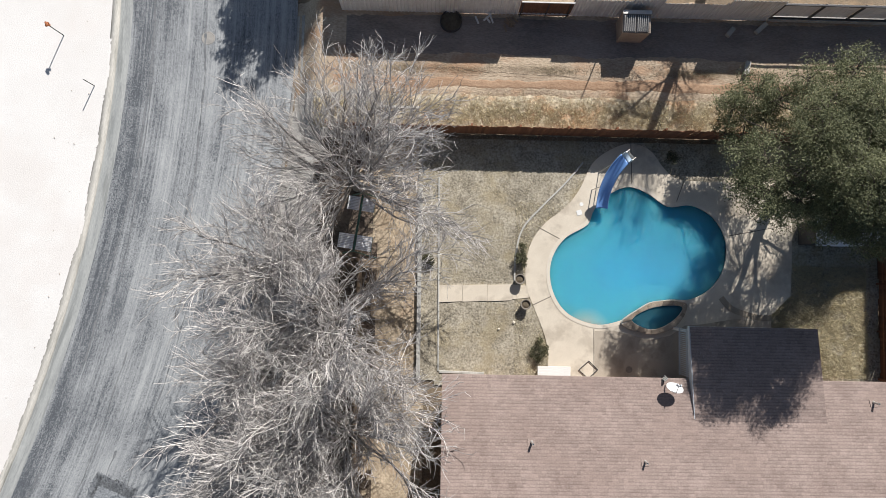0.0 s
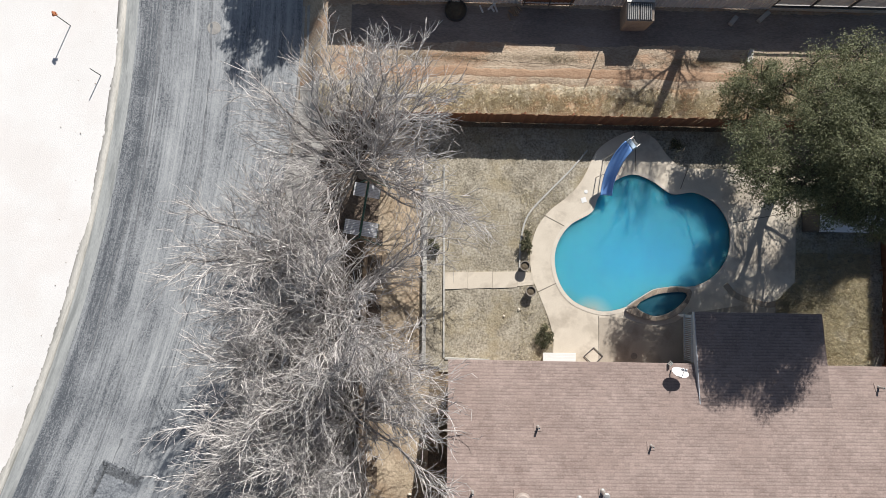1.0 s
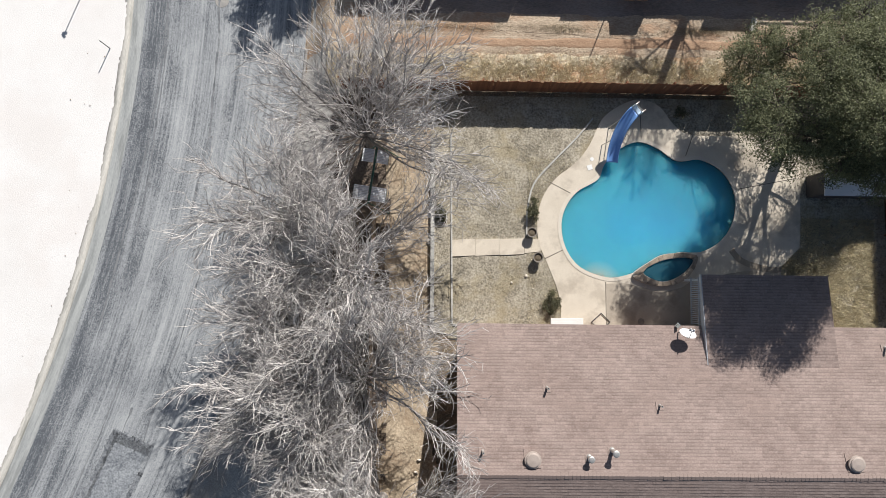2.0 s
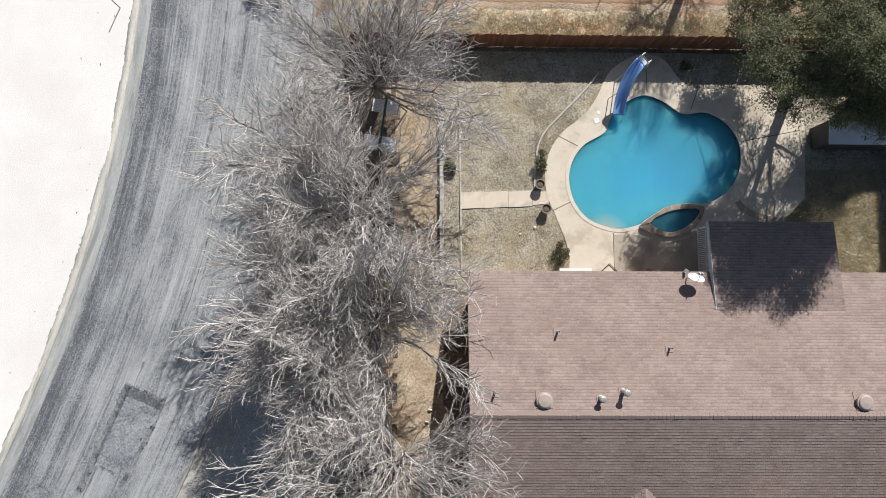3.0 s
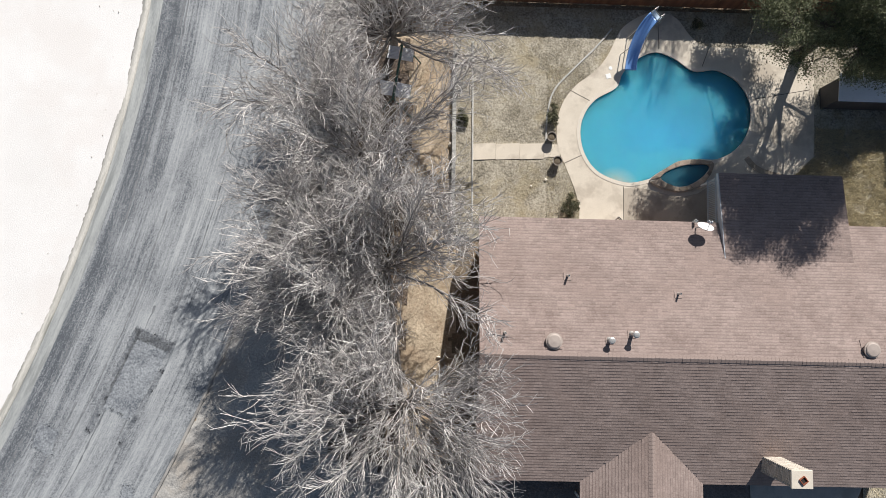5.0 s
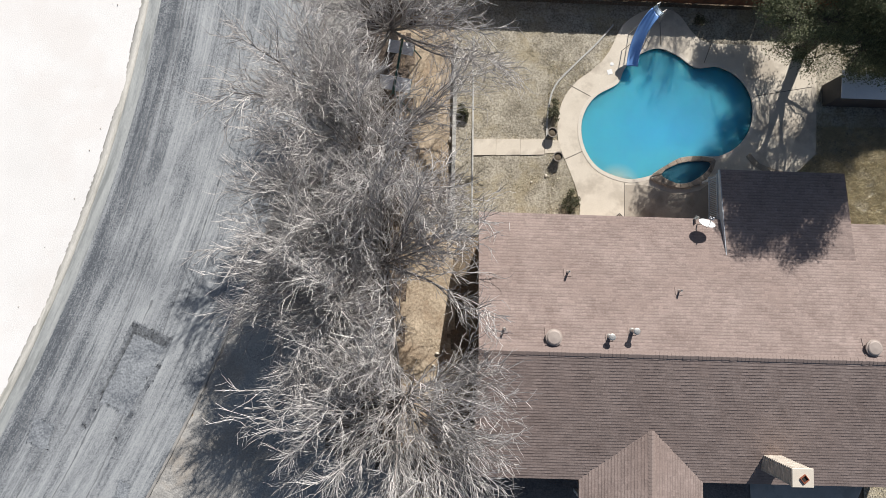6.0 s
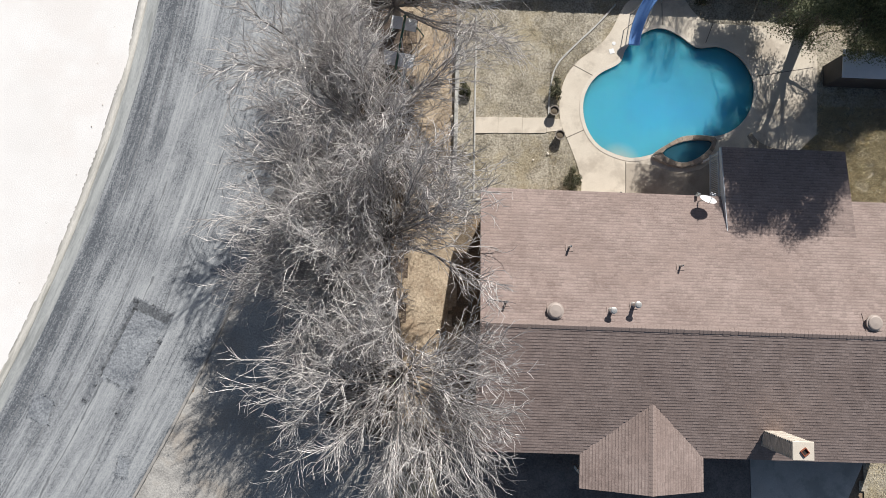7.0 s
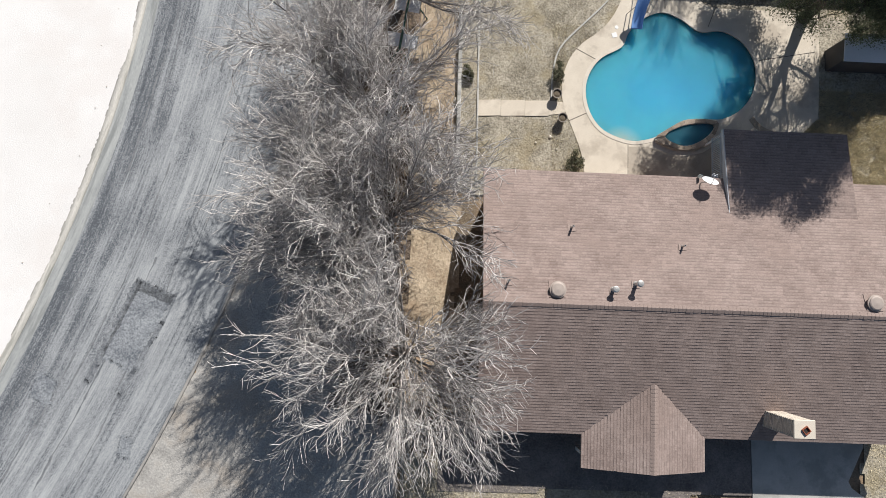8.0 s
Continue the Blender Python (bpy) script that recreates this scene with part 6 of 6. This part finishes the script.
def on_road(name, quad, material, label, n=40, lift=0.008, ragged=0.06):
    bm, rnd = bmesh.new(), random.Random(8)
    g = []
    for j in range(n + 1):
        row = []
        for i in range(n + 1):
            u, v = i / n, j / n
            x = (quad[0][0] * (1 - u) + quad[1][0] * u) * (1 - v) + (quad[3][0] * (1 - u) + quad[2][0] * u) * v
            y = (quad[0][1] * (1 - u) + quad[1][1] * u) * (1 - v) + (quad[3][1] * (1 - u) + quad[2][1] * u) * v
            if i in (0, n) or j in (0, n):
                x, y = x + 0.12 * noise.noise((x * 2, y * 2, 0)) + rnd.gauss(0, ragged), y + 0.12 * noise.noise((x * 2, y * 2, 4)) + rnd.gauss(0, ragged)
            row.append(bm.verts.new((x, y, road_z(x, y) + lift)))
        g.append(row)
    for j in range(n):
        for i in range(n):
            bm.faces.new((g[j][i], g[j][i + 1], g[j + 1][i + 1], g[j + 1][i])).smooth = True
    bmesh.ops.recalc_face_normals(bm, faces=bm.faces[:])
    for f in bm.faces:
        if f.normal.z < 0:
            f.normal_flip()
    tagged(part(name, bm, material), label, "road patch", kind="structure")


on_road("asphalt_patch", [(-16.9, -8.3), (-15.1, -9.0), (-17.0, -13.0), (-18.6, -12.2)], M_PATCH, "darker rectangular asphalt repair")
on_road("asphalt_patch", [(-21.6, -13.2), (-20.6, -13.5), (-20.9, -14.8), (-22.0, -14.4)], M_PATCH, "small dark asphalt repair")
on_road("asphalt_patch", [(-17.2, -16.2), (-16.6, -16.3), (-16.7, -17.3), (-17.3, -17.1)], M_PATCH, "small dark asphalt repair")


on_road("tar_band", [(-17.05, -8.25), (-15.0, -9.0), (-15.3, -9.5), (-17.1, -8.8)], M_TAR, "dark tar along the edge of the repair")
on_road("tar_band", [(-17.1, -8.3), (-16.75, -8.4), (-19.0, -13.6), (-19.3, -13.5)], M_TAR, "dark tar along the edge of the repair")
on_road("tar_band", [(-15.7, -10.4), (-15.5, -10.5), (-17.4, -14.2), (-17.55, -14.1)], M_TAR, "thin dark tar streak in the lane")


def crack(s, y0, y1, w, seed, drift=0.0):
    rnd = random.Random(seed)
    pts, y, o = [], y0, 0.0
    while y < y1:
        o += rnd.gauss(0, 0.025)
        pts.append((kerb_x(y) + s + drift * (y - y0) + o, y))
        y += 0.35
    bm = bmesh.new()
    for (a, b) in zip(pts, pts[1:]):
        ww = w * rnd.uniform(0.5, 2.0)
        z = road_z(*a) + 0.006
        v = [bm.verts.new(q) for q in ((a[0] - ww / 2, a[1], z), (a[0] + ww / 2, a[1], z), (b[0] + ww / 2, b[1], road_z(*b) + 0.006), (b[0] - ww / 2, b[1], road_z(*b) + 0.006))]
        bm.faces.new(v)
    tagged(part("road_crack", bm, M_CRACK), "dark filled crack along the asphalt", "road crack", kind="structure")


crack(2.1, -3, 26, 0.07, 1); crack(2.6, 2, 20, 0.05, 2); crack(5.25, 3, 20, 0.07, 3); crack(4.2, -14, -2, 0.06, 4)
crack(5.4, -19, -7, 0.07, 5); crack(1.9, -22, -8, 0.07, 6); crack(6.6, -14, 2, 0.05, 7); crack(3.3, -24, -12, 0.08, 8); crack(6.9, -22, -12, 0.05, 9)

# small stones and litter
rnd = random.Random(77)
STONE_ME = []
for k in range(4):
    bm = bmesh.new()
    bmesh.ops.create_icosphere(bm, subdivisions=1, radius=1)
    for v in bm.verts:
        v.co *= rnd.uniform(0.7, 1.1)
        v.co.z *= 0.6
    me = bpy.data.meshes.new("stone")
    bm.to_mesh(me)
    bm.free()
    me.materials.append(M_COPING if k < 2 else M_STONE)
    STONE_ME.append(me)


def stone(x, y, z, r, label, k):
    ob = new("stone", STONE_ME[k])
    ob.matrix_basis = Matrix.LocRotScale((x, y, z), Euler((0, 0, rnd.uniform(0, 6))), (r, r * rnd.uniform(0.6, 1), r))
    tagged(ob, label, "stone", "loose stones")


for x, y, r in ((3.2, -0.45, 0.07), (3.95, -0.1, 0.1), (4.3, -0.75, 0.07), (-2.3, 7.9, 0.24), (-1.0, 1.6, 0.2), (-1.5, -9.9, 0.13), (-1.35, -9.3, 0.14)):
    stone(x, y, 0.06, r, "pale stone lying on the dry ground", 0 if r > 0.12 else 1)
for _ in range(16):
    y = rnd.uniform(-9, 18)
    x = kerb_x(y) - abs(rnd.gauss(0, 1.1)) - 0.1
    stone(x, y, ROAD_Z + 0.1, rnd.uniform(0.02, 0.04), "small stone on the white sand", 2 + rnd.randrange(2))

# ---- dry grass ----
def grass(name, count, place, h, material, label, seed, w=0.012):
    r = random.Random(seed)
    verts, faces, tries = [], [], 0
    while len(faces) < count and tries < count * 8:
        tries += 1
        p = place(r)
        if p is None:
            continue
        x, y = p
        z = land(x, y) + 0.03
        a, q = r.uniform(0, 6.283), r.uniform(0.5, 1.3) * h
        lean_, b = r.uniform(0.3, 1.1) * q, r.uniform(0, 6.283)
        k = len(verts)
        ww = w * r.uniform(0.7, 1.6)
        verts += [(x - ww * math.cos(a), y - ww * math.sin(a), z), (x + ww * math.cos(a), y + ww * math.sin(a), z), (x + lean_ * math.cos(b), y + lean_ * math.sin(b), z + q)]
        faces.append((k, k + 1, k + 2))
    tagged(from_arrays(name, verts, faces, material), label, "grass", kind="stuff")


def clumpy(x, y, s, cut):
    return noise.noise((x * s, y * s, 2.2)) - cut > random.uniform(-0.45, 0.45)


def lawn_spot(r):
    x, y = r.uniform(0.2, 8.2), r.uniform(-2.8, 9.3)
    return (x, y) if not inside((x, y), DECK) and not (0.83 < y < 1.85 and x < 4.7) and clumpy(x, y, 1.6, -0.35) else None


grass("lawn_grass", 40000, lawn_spot, 0.055, M_BLADE_GREY, "short dry lawn grass", 51, 0.008)
grass("side_grass", 56000, lambda r: (lambda x, y: (x, y) if not inside((x, y), DECK) and clumpy(x, y, 2.6, -0.25) else None)(r.uniform(17.0, 21.9), r.uniform(-2.6, 3.0)), 0.16, M_BLADE, "tufted straw-coloured grass beside the house", 52, 0.008)
grass("alley_grass", 60000, lambda r: (lambda x, y: (x, y) if clumpy(x, y, 3.4, -0.3) else None)(r.uniform(-6.5, 23), r.gauss(10.5, 0.5)), 0.10, M_BLADE, "dry straw-coloured weeds along the alley fence", 53, 0.008)
grass("alley_weeds", 16000, lambda r: (lambda x, y: (x, y) if clumpy(x * 0.4, y, 1.2, -0.1) else None)(r.uniform(-5, 23), r.gauss(12.85, 0.16)), 0.06, M_BLADE_GREY, "thin weeds between the wheel tracks", 54, 0.008)
grass("strip_grass", 16000, lambda r: (lambda x, y: (x, y) if clumpy(x, y, 1.0, 0.0) else None)(r.uniform(-3.6, 0.1), r.uniform(-13.5, 9)), 0.07, M_BLADE_GREY, "thin dead grass on the dirt strip", 55, 0.008)
grass("bed_grass", 7000, lambda r: (lambda p: p if not inside(p, DECK) else None)((r.uniform(4.0, 6.4), r.uniform(-2.7, 6.0))), 0.09, M_BLADE, "straw-coloured grass in the bed beside the deck", 56, 0.008)
grass("front_grass", 16000, lambda r: (r.uniform(-3, 12.5), r.uniform(-19.5, -17.5)) if r.random() < 0.7 else (r.uniform(20.1, 23), r.uniform(-19, -14.9)), 0.09, M_BLADE, "dry front lawn grass", 57, 0.008)
